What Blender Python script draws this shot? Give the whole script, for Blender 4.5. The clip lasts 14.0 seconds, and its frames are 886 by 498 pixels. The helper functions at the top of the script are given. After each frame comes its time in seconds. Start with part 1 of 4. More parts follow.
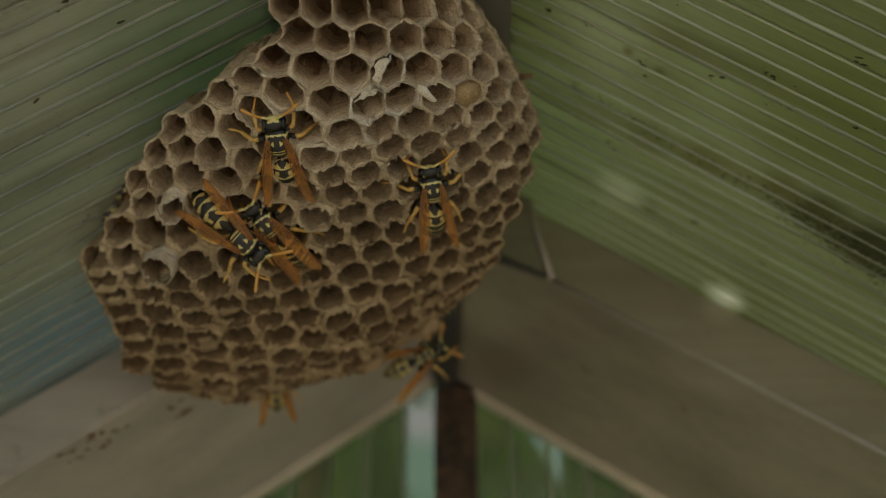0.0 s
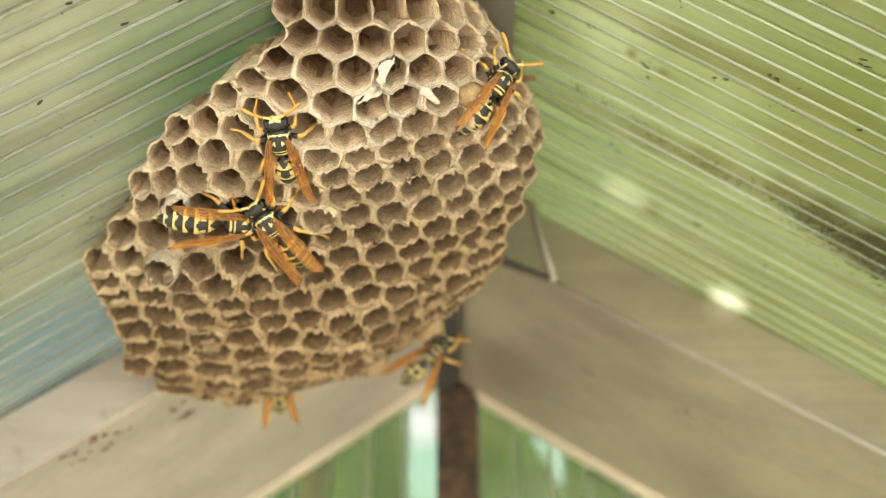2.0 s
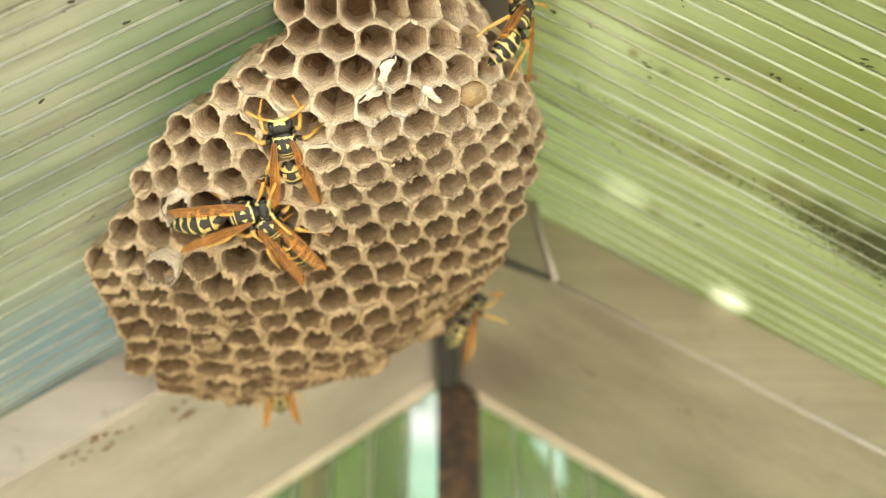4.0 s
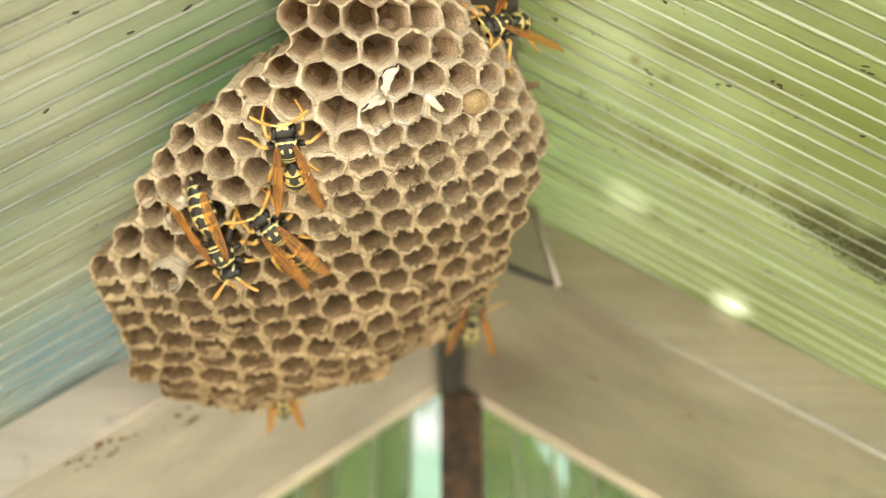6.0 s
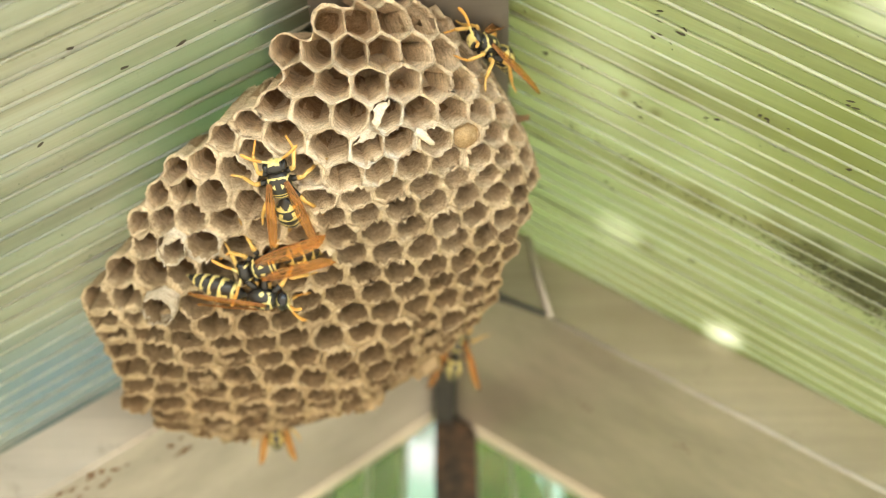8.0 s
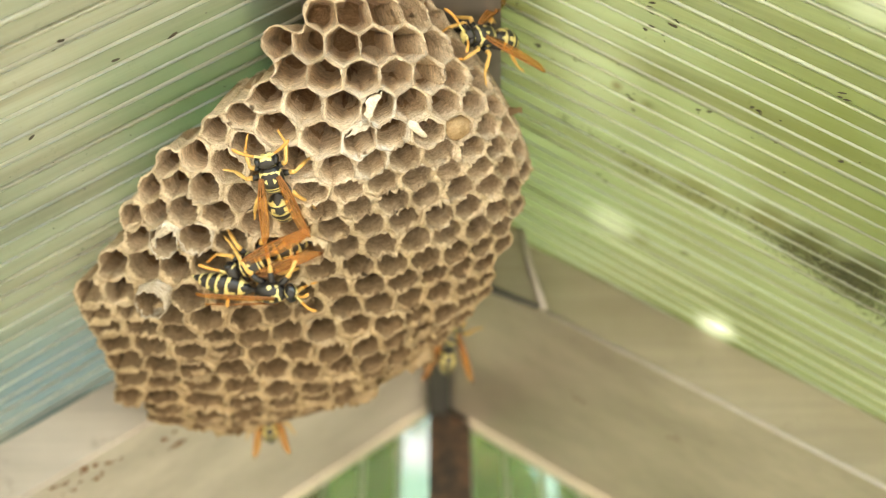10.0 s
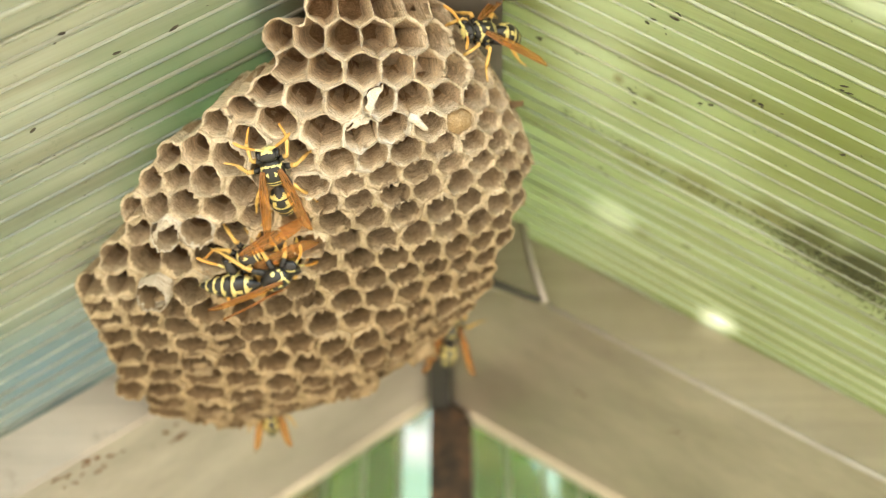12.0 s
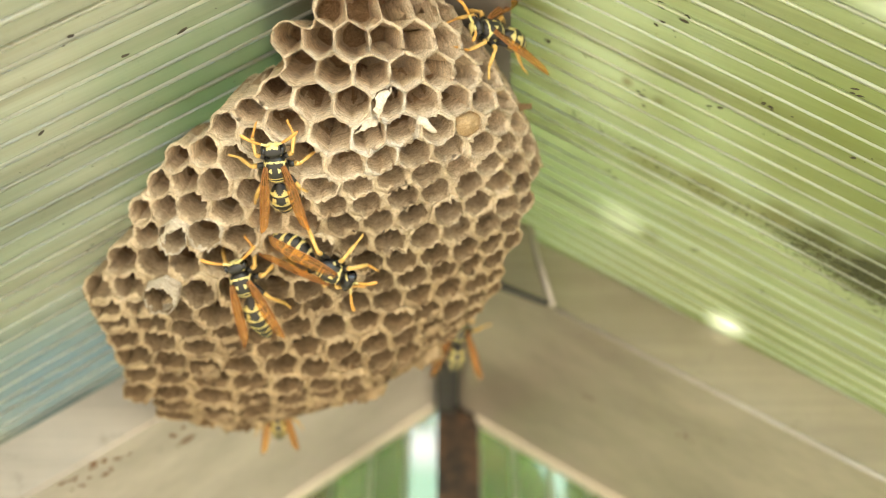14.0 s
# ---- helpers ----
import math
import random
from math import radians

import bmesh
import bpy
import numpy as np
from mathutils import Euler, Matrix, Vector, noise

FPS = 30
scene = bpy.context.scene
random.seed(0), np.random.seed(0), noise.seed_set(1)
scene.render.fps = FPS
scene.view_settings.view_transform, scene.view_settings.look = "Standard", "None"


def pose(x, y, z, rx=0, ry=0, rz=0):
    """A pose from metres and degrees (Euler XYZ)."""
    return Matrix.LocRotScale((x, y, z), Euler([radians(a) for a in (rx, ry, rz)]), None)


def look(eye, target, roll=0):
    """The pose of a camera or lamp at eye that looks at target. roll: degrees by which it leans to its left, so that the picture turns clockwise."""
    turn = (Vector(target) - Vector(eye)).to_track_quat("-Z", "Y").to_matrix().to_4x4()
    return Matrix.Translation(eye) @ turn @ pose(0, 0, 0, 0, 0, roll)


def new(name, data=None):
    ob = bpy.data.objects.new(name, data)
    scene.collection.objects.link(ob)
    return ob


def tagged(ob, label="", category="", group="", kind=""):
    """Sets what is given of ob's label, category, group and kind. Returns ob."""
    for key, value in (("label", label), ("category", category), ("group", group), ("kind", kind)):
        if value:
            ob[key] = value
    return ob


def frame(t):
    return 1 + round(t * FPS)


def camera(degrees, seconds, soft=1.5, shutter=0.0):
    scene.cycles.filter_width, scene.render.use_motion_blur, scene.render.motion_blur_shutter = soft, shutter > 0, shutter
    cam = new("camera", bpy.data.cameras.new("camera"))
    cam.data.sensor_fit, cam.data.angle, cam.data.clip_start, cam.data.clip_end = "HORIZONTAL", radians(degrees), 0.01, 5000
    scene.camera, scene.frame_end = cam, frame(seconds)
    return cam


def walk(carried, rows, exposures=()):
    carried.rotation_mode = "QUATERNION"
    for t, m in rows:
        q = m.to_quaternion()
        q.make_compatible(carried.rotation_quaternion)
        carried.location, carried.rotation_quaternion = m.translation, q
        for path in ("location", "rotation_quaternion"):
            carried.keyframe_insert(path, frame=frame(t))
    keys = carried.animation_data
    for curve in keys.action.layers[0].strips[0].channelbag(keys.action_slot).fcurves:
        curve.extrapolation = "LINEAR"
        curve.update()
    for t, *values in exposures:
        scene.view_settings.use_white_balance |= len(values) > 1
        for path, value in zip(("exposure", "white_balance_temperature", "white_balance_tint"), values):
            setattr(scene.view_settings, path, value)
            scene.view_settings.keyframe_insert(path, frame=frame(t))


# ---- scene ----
# ---------------------------------------------------------------- camera
cam = camera(50.6, 14.0, soft=1.05)
cam.data.dof.use_dof = True
cam.data.dof.focus_distance = 0.152
cam.data.dof.aperture_fstop = 11.0

PATH = [
    (0, pose(-0.00022, 0.00198, 1.89932, 121.617, 0.041, -0.127)),
    (0.5, pose(-0.00125, 0.00195, 1.89937, 121.573, 0.141, -0.251)),
    (1, pose(-0.00107, 0.00235, 1.89932, 121.615, -0.005, -0.128)),
    (1.5, pose(-0.0006, 0.00226, 1.89886, 121.719, 0.162, -0.224)),
    (2, pose(-0.00079, 0.00213, 1.89939, 121.749, 0.021, -0.126)),
    (2.5, pose(-0.00075, 0.00199, 1.89877, 121.839, 0.153, -0.361)),
    (3, pose(-0.00112, 0.00276, 1.89872, 121.849, 0.057, -0.332)),
    (5.5, pose(-0.00047, 0.00146, 1.89969, 121.904, -0.047, 0.121)),
    (6, pose(-0.001, 0.00132, 1.89959, 121.947, 0.01, 0.089)),
    (6.5, pose(-0.00102, 0.00143, 1.89984, 122.025, -0.198, 0.29)),
    (7, pose(-0.0007, 0.00079, 1.90018, 122.029, -0.084, 0.08)),
    (7.5, pose(-0, 0, 1.9, 123, -0, -0)),
    (8, pose(0.0004, -0.00025, 1.90002, 123.481, 0.026, 0.006)),
    (10.5, pose(0.00079, -7e-05, 1.89974, 122.988, 0.325, -0.206)),
    (11, pose(0.00075, -0.00035, 1.89988, 122.891, 0.328, -0.192)),
    (11.5, pose(0.00088, -0.0001, 1.89962, 122.867, 0.343, -0.293)),
    (12, pose(0.00086, -4e-05, 1.8997, 122.746, 0.209, -0.126)),
    (12.5, pose(0.00096, 8e-05, 1.89955, 122.864, 0.162, -0.066)),
    (13, pose(0.0006, -0.00034, 1.89966, 122.944, 0.239, -0.177)),
    (13.5, pose(0.00054, -0.0003, 1.89978, 123.24, 0.205, -0.08)),
    (14, pose(0.00037, 0.00038, 1.89992, 122.944, -0.022, 0.119)),
]
BASE = 3.12   # stops
KELVIN, TINT = 7450, 4
FADE = [(0, -2.41), (0.4, -1.9), (0.8, -1.3), (1.2, -0.75), (1.6, -0.4), (2.0, -0.15), (2.4, -0.03), (2.8, 0), (14, 0)]
walk(cam, PATH, [(t, BASE + s, KELVIN, TINT) for t, s in FADE])

# ---------------------------------------------------------------- daylight
SUN_EL, SUN_ROT = 60, 190
world = bpy.data.worlds.new("daylight")
scene.world = world
world.use_nodes = True
wn = world.node_tree.nodes
sky = wn.new("ShaderNodeTexSky")
sky.sky_type = "NISHITA"
sky.sun_disc = False
sky.sun_elevation = radians(SUN_EL)
sky.sun_rotation = radians(SUN_ROT)
world.node_tree.links.new(sky.outputs[0], wn["Background"].inputs[0])
wn["Background"].inputs[1].default_value = 0.15

sun = new("sun", bpy.data.lights.new("sun", "SUN"))
sun.data.energy = 2.4
sun.data.angle = radians(0.6)
sun.data.color = (1.0, 0.95, 0.86)
# the sun stands behind the camera's back, to its right
sun_from = Vector((math.sin(radians(SUN_ROT)) * math.cos(radians(SUN_EL)),
                   math.cos(radians(SUN_ROT)) * math.cos(radians(SUN_EL)), math.sin(radians(SUN_EL))))
sun.matrix_world = look(sun_from * 5, (0, 0, 0))


# ---------------------------------------------------------------- materials
def material(name):
    m = bpy.data.materials.new(name)
    m.use_nodes = True
    nt = m.node_tree
    bsdf = nt.nodes["Principled BSDF"]
    return m, nt, bsdf


def coords(nt, scale, kind="Object", stretch=(1, 1, 1)):
    tc = nt.nodes.new("ShaderNodeTexCoord")
    mp = nt.nodes.new("ShaderNodeMapping")
    mp.inputs["Scale"].default_value = tuple(scale * s for s in stretch)
    nt.links.new(tc.outputs[kind], mp.inputs["Vector"])
    return mp.outputs["Vector"]


def noise_tex(nt, vec, scale=1.0, detail=4, rough=0.6):
    n = nt.nodes.new("ShaderNodeTexNoise")
    n.inputs["Scale"].default_value = scale
    n.inputs["Detail"].default_value = detail
    n.inputs["Roughness"].default_value = rough
    nt.links.new(vec, n.inputs["Vector"])
    return n.outputs["Fac"]


def ramp(nt, fac, stops):
    r = nt.nodes.new("ShaderNodeValToRGB")
    el = r.color_ramp.elements
    while len(el) < len(stops):
        el.new(0.5)
    for e, (p, c) in zip(el, stops):
        e.position, e.color = p, (*c, 1)
    nt.links.new(fac, r.inputs[0])
    return r.outputs[0]


def mix(nt, fac, a, b, mode="MIX"):
    m = nt.nodes.new("ShaderNodeMix")
    m.data_type, m.blend_type = "RGBA", mode
    for v, s in ((fac, m.inputs[0]), (a, m.inputs[6]), (b, m.inputs[7])):
        if isinstance(v, (int, float)):
            s.default_value = v
        elif isinstance(v, tuple):
            s.default_value = (*v, 1)
        else:
            nt.links.new(v, s)
    return m.outputs[2]


def bump(nt, bsdf, height, strength, distance):
    b = nt.nodes.new("ShaderNodeBump")
    b.inputs["Strength"].default_value = strength
    b.inputs["Distance"].default_value = distance
    nt.links.new(height, b.inputs["Height"])
    nt.links.new(b.outputs[0], bsdf.inputs["Normal"])


def paper_material(name, dark, mid, light, relief=0.9, age_light=((0.31, 0.245, 0.18), (0.37, 0.315, 0.25), (0.88, 0.82, 0.755))):
    """Wasp paper: chewed wood fibre in thin bands of grey, tan and brown; pale at the top and golden brown lower down,
    from age and from light and shade painted in.
    """
    m, nt, bsdf = material(name)
    v = coords(nt, 1000)
    fibre = noise_tex(nt, coords(nt, 1000, stretch=(1, 1.3, 2.6)), 2.2, 7, 0.75)
    band = noise_tex(nt, coords(nt, 1000, stretch=(0.45, 0.6, 1.8)), 0.6, 4, 0.65)
    patch = noise_tex(nt, v, 0.09, 4, 0.65)
    c1 = ramp(nt, fibre, [(0.38, dark), (0.5, mid), (0.62, light)])
    c2 = ramp(nt, band, [(0.35, tuple(0.68 * x for x in mid)), (0.6, light)])
    c = mix(nt, 0.42, c1, c2)
    shred = noise_tex(nt, coords(nt, 1000, stretch=(2.2, 1.0, 1.0)), 3.6, 5, 0.8)
    c = mix(nt, 0.85, c, ramp(nt, shred, [(0.38, (0.56, 0.50, 0.44)), (0.47, (1, 1, 1)), (0.6, (1.3, 1.3, 1.3))]), "MULTIPLY")
    layers = noise_tex(nt, coords(nt, 1000, "UV", (0.5, 2.6, 1)), 1.0, 4, 0.7)
    c = mix(nt, 0.8, c, ramp(nt, layers, [(0.34, (0.52, 0.47, 0.43)), (0.5, (0.95, 0.94, 0.92)), (0.66, (1.22, 1.2, 1.18))]), "MULTIPLY")
    info = nt.nodes.new("ShaderNodeObjectInfo")
    c = mix(nt, 0.35, c, ramp(nt, info.outputs["Random"], [(0, (0.75, 0.72, 0.70)), (0.5, (1, 1, 1)), (1, (1.1, 1.08, 1.04))]), "MULTIPLY")
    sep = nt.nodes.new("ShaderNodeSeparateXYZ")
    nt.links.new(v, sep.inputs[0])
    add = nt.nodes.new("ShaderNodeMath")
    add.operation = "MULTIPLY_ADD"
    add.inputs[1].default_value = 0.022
    # browner to one side and below, greyer to the other and above: age, with light and shade painted in
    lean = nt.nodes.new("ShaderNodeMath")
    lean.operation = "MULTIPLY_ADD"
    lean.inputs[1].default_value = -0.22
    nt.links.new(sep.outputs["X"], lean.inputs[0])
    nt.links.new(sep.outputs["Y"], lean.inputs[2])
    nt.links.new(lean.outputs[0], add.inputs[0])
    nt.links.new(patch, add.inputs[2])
    age_shade = ramp(nt, add.outputs[0], list(zip((0.05, 0.42, 0.95), age_light)))
    c = mix(nt, 1.0, c, age_shade, "MULTIPLY")
    nt.links.new(c, bsdf.inputs["Base Color"])
    bsdf.inputs["Roughness"].default_value = 0.9
    bsdf.inputs["Specular IOR Level"].default_value = 0.15
    bump(nt, bsdf, mix(nt, 0.45, fibre, shred), relief, 0.0004)
    return m


def plain(name, colour, rough=0.5, metal=0.0, spec=0.5, vary=0.0, scale=1000):
    m, nt, bsdf = material(name)
    if vary:
        n = noise_tex(nt, coords(nt, scale), 1.0, 4, 0.6)
        c = ramp(nt, n, [(0.3, tuple(x * (1 - vary) for x in colour)), (0.7, tuple(min(1, x * (1 + vary)) for x in colour))])
        nt.links.new(c, bsdf.inputs["Base Color"])
    else:
        bsdf.inputs["Base Color"].default_value = (*colour, 1)
    bsdf.inputs["Roughness"].default_value = rough
    bsdf.inputs["Metallic"].default_value = metal
    bsdf.inputs["Specular IOR Level"].default_value = spec
    return m


def place_coords(nt, turn_y):
    """World place, turned so that x runs down the roof's slope."""
    g = nt.nodes.new("ShaderNodeNewGeometry")
    mp = nt.nodes.new("ShaderNodeMapping")
    mp.inputs["Rotation"].default_value = (0, turn_y, 0)
    nt.links.new(g.outputs["Position"], mp.inputs["Vector"])
    return mp.outputs["Vector"]


def stretched(nt, vec, scale):
    mp = nt.nodes.new("ShaderNodeMapping")
    mp.inputs["Scale"].default_value = scale
    nt.links.new(vec, mp.inputs["Vector"])
    return mp.outputs["Vector"]


def sheet_material(name, clean, algae, stain, turn=0.0, clear=0.05, gloss=0.10, body=0.3, zones=(), halo=None):
    """Weathered translucent roofing sheet: passes soft light, with algae and streaks of dirt on it."""
    m, nt, bsdf = material(name)
    nt.nodes.remove(bsdf)
    out = nt.nodes["Material Output"]
    v = place_coords(nt, turn)
    big = noise_tex(nt, v, 16, 3, 0.5)
    streak = noise_tex(nt, stretched(nt, v, (9, 190, 9)), 1.0, 4, 0.6)
    thin = noise_tex(nt, stretched(nt, v, (14, 900, 14)), 1.0, 3, 0.6)
    fine = noise_tex(nt, v, 420, 5, 0.75)
    c = mix(nt, ramp(nt, big, [(0.38, (0, 0, 0)), (0.62, (1, 1, 1))]), clean, algae)
    c = mix(nt, ramp(nt, streak, [(0.42, (0, 0, 0)), (0.75, (0.85, 0.85, 0.85))]), c, stain)
    c = mix(nt, 0.45, c, ramp(nt, thin, [(0.3, (0.72, 0.72, 0.70)), (0.7, (1.2, 1.2, 1.2))]), "MULTIPLY")
    c = mix(nt, ramp(nt, fine, [(0.60, (0, 0, 0)), (0.78, (0.6, 0.6, 0.6))]), c, tuple(0.45 * x for x in stain))
    info = nt.nodes.new("ShaderNodeObjectInfo")
    c = mix(nt, 0.7 if "rib" in name else 0.12, c, ramp(nt, info.outputs["Random"], [(0, (0.6, 0.61, 0.6)), (0.5, (1, 1, 1)), (1, (1.3, 1.3, 1.3))]), "MULTIPLY")
    if halo:
        # light scattered by the sheet's inner webs, painted as soft pale bands along the edges of each strip
        co = nt.nodes.new("ShaderNodeTexCoord")
        sep = nt.nodes.new("ShaderNodeSeparateXYZ")
        nt.links.new(co.outputs["Object"], sep.inputs[0])
        off = nt.nodes.new("ShaderNodeMath")
        off.operation = "MULTIPLY_ADD"
        off.inputs[1].default_value = 0.5 / halo[0]
        off.inputs[2].default_value = 0.5
        nt.links.new(sep.outputs["Y"], off.inputs[0])
        soft = noise_tex(nt, stretched(nt, v, (22, 60, 22)), 1.0, 3, 0.5)
        glow = ramp(nt, off.outputs[0], [(0.0, (1, 1, 1)), (0.22, (0.25, 0.25, 0.25)), (0.6, (0, 0, 0)), (0.88, (0.2, 0.2, 0.2)), (1.0, (0.9, 0.9, 0.9))])
        glow = mix(nt, 1.0, glow, ramp(nt, soft, [(0.35, (0.1, 0.1, 0.1)), (0.65, (1, 1, 1))]), "MULTIPLY")
        c = mix(nt, mix(nt, 1.0, glow, (halo[1],) * 3, "MULTIPLY"), c, halo[2])
    # patches of another colour: stains, sun spots and sky tint painted in
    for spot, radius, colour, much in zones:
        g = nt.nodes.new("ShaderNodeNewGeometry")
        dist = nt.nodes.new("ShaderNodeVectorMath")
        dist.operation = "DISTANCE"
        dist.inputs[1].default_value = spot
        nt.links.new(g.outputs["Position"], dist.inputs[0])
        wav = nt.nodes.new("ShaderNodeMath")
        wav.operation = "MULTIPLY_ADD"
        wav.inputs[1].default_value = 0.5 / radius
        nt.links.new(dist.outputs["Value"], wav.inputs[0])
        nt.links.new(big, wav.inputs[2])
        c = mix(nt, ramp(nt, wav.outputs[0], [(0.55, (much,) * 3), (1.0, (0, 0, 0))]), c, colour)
    tl = nt.nodes.new("ShaderNodeBsdfTranslucent")
    df = nt.nodes.new("ShaderNodeBsdfDiffuse")
    gl = nt.nodes.new("ShaderNodeBsdfGlossy")
    gl.inputs["Roughness"].default_value = 0.25
    tp = nt.nodes.new("ShaderNodeBsdfTransparent")
    for n in (tl, df, tp):
        nt.links.new(c, n.inputs[0])
    def blend(f, a, b):
        s = nt.nodes.new("ShaderNodeMixShader")
        s.inputs[0].default_value = f
        nt.links.new(a, s.inputs[1])
        nt.links.new(b, s.inputs[2])
        return s.outputs[0]
    s = blend(body, tl.outputs[0], df.outputs[0])
    s = blend(clear, s, tp.outputs[0])
    s = blend(gloss, s, gl.outputs[0])
    nt.links.new(s, out.inputs[0])
    return m


def metal_material(name, colour, rough, vary=0.12, metal=0.55):
    """Dull painted or oxidised aluminium with faint drawing marks and grime."""
    m, nt, bsdf = material(name)
    a = noise_tex(nt, coords(nt, 1, stretch=(14, 420, 420)), 1.0, 4, 0.6)
    b = noise_tex(nt, coords(nt, 1), 60, 4, 0.65)
    f = mix(nt, 0.5, a, b)
    c = ramp(nt, f, [(0.3, tuple(x * (1 - vary) for x in colour)), (0.7, tuple(min(1, x * (1 + vary)) for x in colour))])
    g = noise_tex(nt, coords(nt, 1), 140, 5, 0.7)
    c = mix(nt, ramp(nt, g, [(0.6, (0, 0, 0)), (0.78, (0.45, 0.45, 0.45))]), c, (0.2, 0.16, 0.11))
    worn = noise_tex(nt, coords(nt, 1, stretch=(9, 45, 45)), 1.0, 3, 0.55)
    c = mix(nt, 0.7, c, ramp(nt, worn, [(0.36, (0.84, 0.83, 0.81)), (0.64, (1.25, 1.25, 1.25))]), "MULTIPLY")
    nt.links.new(c, bsdf.inputs["Base Color"])
    bsdf.inputs["Roughness"].default_value = rough
    bsdf.inputs["Metallic"].default_value = metal
    return m


# the walls' darker tones also carry the shade inside the cells
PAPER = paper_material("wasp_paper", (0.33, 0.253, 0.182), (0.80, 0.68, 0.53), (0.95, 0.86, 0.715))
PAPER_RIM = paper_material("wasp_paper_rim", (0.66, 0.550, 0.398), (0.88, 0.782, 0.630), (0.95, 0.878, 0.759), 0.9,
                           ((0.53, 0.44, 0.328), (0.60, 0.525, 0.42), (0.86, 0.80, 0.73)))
# darker red-brown for the tubes' depths, their shade partly put into the colour
PAPER_DEEP = paper_material("wasp_paper_dark", (0.185, 0.112, 0.069), (0.46, 0.33, 0.222), (0.62, 0.483, 0.354))
SILK = paper_material("cocoon_silk", (0.58, 0.52, 0.42), (0.76, 0.71, 0.62), (0.86, 0.82, 0.75), 0.8,
                      ((0.8, 0.75, 0.66), (0.88, 0.84, 0.77), (0.96, 0.93, 0.88)))
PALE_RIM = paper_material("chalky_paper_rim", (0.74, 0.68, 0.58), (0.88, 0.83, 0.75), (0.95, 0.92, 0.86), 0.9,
                          age_light=((0.58, 0.535, 0.47), (0.64, 0.595, 0.53), (0.89, 0.85, 0.79)))
CAP = paper_material("brood_cap", (0.34, 0.232, 0.120), (0.56, 0.415, 0.250), (0.70, 0.560, 0.370))
# one metal, two tones: the rafters' shade and light put into its colour
ALU_SHADED = metal_material("shaded_beige_aluminium", (0.39, 0.342, 0.275), 0.3, metal=0.5)
ALU_LIT = metal_material("lit_grey_aluminium", (0.455, 0.41, 0.365), 0.45, metal=0.3)
ALU_EDGE = metal_material("bright_aluminium", (0.72, 0.66, 0.55), 0.4, metal=0.3)
DIRT = plain("dark_dirt", (0.035, 0.028, 0.018), 0.9, vary=0.4, scale=900)
RUSTDIRT = plain("brown_droppings", (0.16, 0.085, 0.04), 0.9, vary=0.4, scale=900)
MOSS = plain("dark_moss", (0.05, 0.052, 0.018), 0.95, vary=0.5, scale=500)
ALU_DARK = metal_material("dull_grey_metal", (0.20, 0.18, 0.16), 0.55)
# dark tone that stands for the shade in the bracket's crevice
CREVICE = metal_material("crevice_shade", (0.07, 0.066, 0.058), 0.7, metal=0.0)
# near-black tone that stands for the shade in the apex gap
GAP_DARK = metal_material("dark_gap_fill", (0.035, 0.033, 0.03), 0.7, metal=0.0)


def rust_material():
    m, nt, bsdf = material("rusty_brown_post")
    n = noise_tex(nt, coords(nt, 150), 1.0, 5, 0.7)
    f = noise_tex(nt, coords(nt, 700), 1.0, 4, 0.7)
    c = ramp(nt, n, [(0.36, (0.022, 0.022, 0.018)), (0.5, (0.07, 0.046, 0.03)), (0.66, (0.17, 0.095, 0.055))])
    c = mix(nt, 0.6, c, ramp(nt, f, [(0.35, (0.5, 0.5, 0.5)), (0.65, (1.3, 1.25, 1.2))]), "MULTIPLY")
    nt.links.new(c, bsdf.inputs["Base Color"])
    bsdf.inputs["Roughness"].default_value = 0.85
    return m


RUST = rust_material()
TURN_R, TURN_L = -math.atan(0.62), math.atan(0.70)
# pale zones: sun spots and brighter patches put into the sheet's colour
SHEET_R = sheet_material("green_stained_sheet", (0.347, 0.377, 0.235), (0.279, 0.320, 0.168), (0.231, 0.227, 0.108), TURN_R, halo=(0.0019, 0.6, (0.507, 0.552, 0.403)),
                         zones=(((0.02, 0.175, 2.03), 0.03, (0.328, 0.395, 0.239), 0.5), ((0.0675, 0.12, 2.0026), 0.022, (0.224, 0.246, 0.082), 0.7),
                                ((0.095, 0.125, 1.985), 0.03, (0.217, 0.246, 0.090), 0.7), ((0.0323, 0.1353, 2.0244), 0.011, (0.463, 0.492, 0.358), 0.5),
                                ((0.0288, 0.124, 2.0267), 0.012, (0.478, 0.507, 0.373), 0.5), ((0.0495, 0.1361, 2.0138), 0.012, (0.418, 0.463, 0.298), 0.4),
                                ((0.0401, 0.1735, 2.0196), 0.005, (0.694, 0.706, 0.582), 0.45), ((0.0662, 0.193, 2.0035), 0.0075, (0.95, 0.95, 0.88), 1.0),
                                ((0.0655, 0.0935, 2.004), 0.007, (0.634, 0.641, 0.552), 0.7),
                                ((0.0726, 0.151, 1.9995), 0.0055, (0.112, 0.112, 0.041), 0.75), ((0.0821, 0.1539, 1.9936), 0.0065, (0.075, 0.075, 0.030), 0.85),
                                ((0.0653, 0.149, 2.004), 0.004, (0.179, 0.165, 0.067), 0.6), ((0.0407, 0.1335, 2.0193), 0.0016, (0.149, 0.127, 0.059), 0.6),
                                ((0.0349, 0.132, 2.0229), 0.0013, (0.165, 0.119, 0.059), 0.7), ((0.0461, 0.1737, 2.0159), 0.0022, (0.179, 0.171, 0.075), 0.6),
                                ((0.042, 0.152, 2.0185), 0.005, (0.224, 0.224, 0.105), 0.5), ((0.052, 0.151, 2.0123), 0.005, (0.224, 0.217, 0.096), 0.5)))
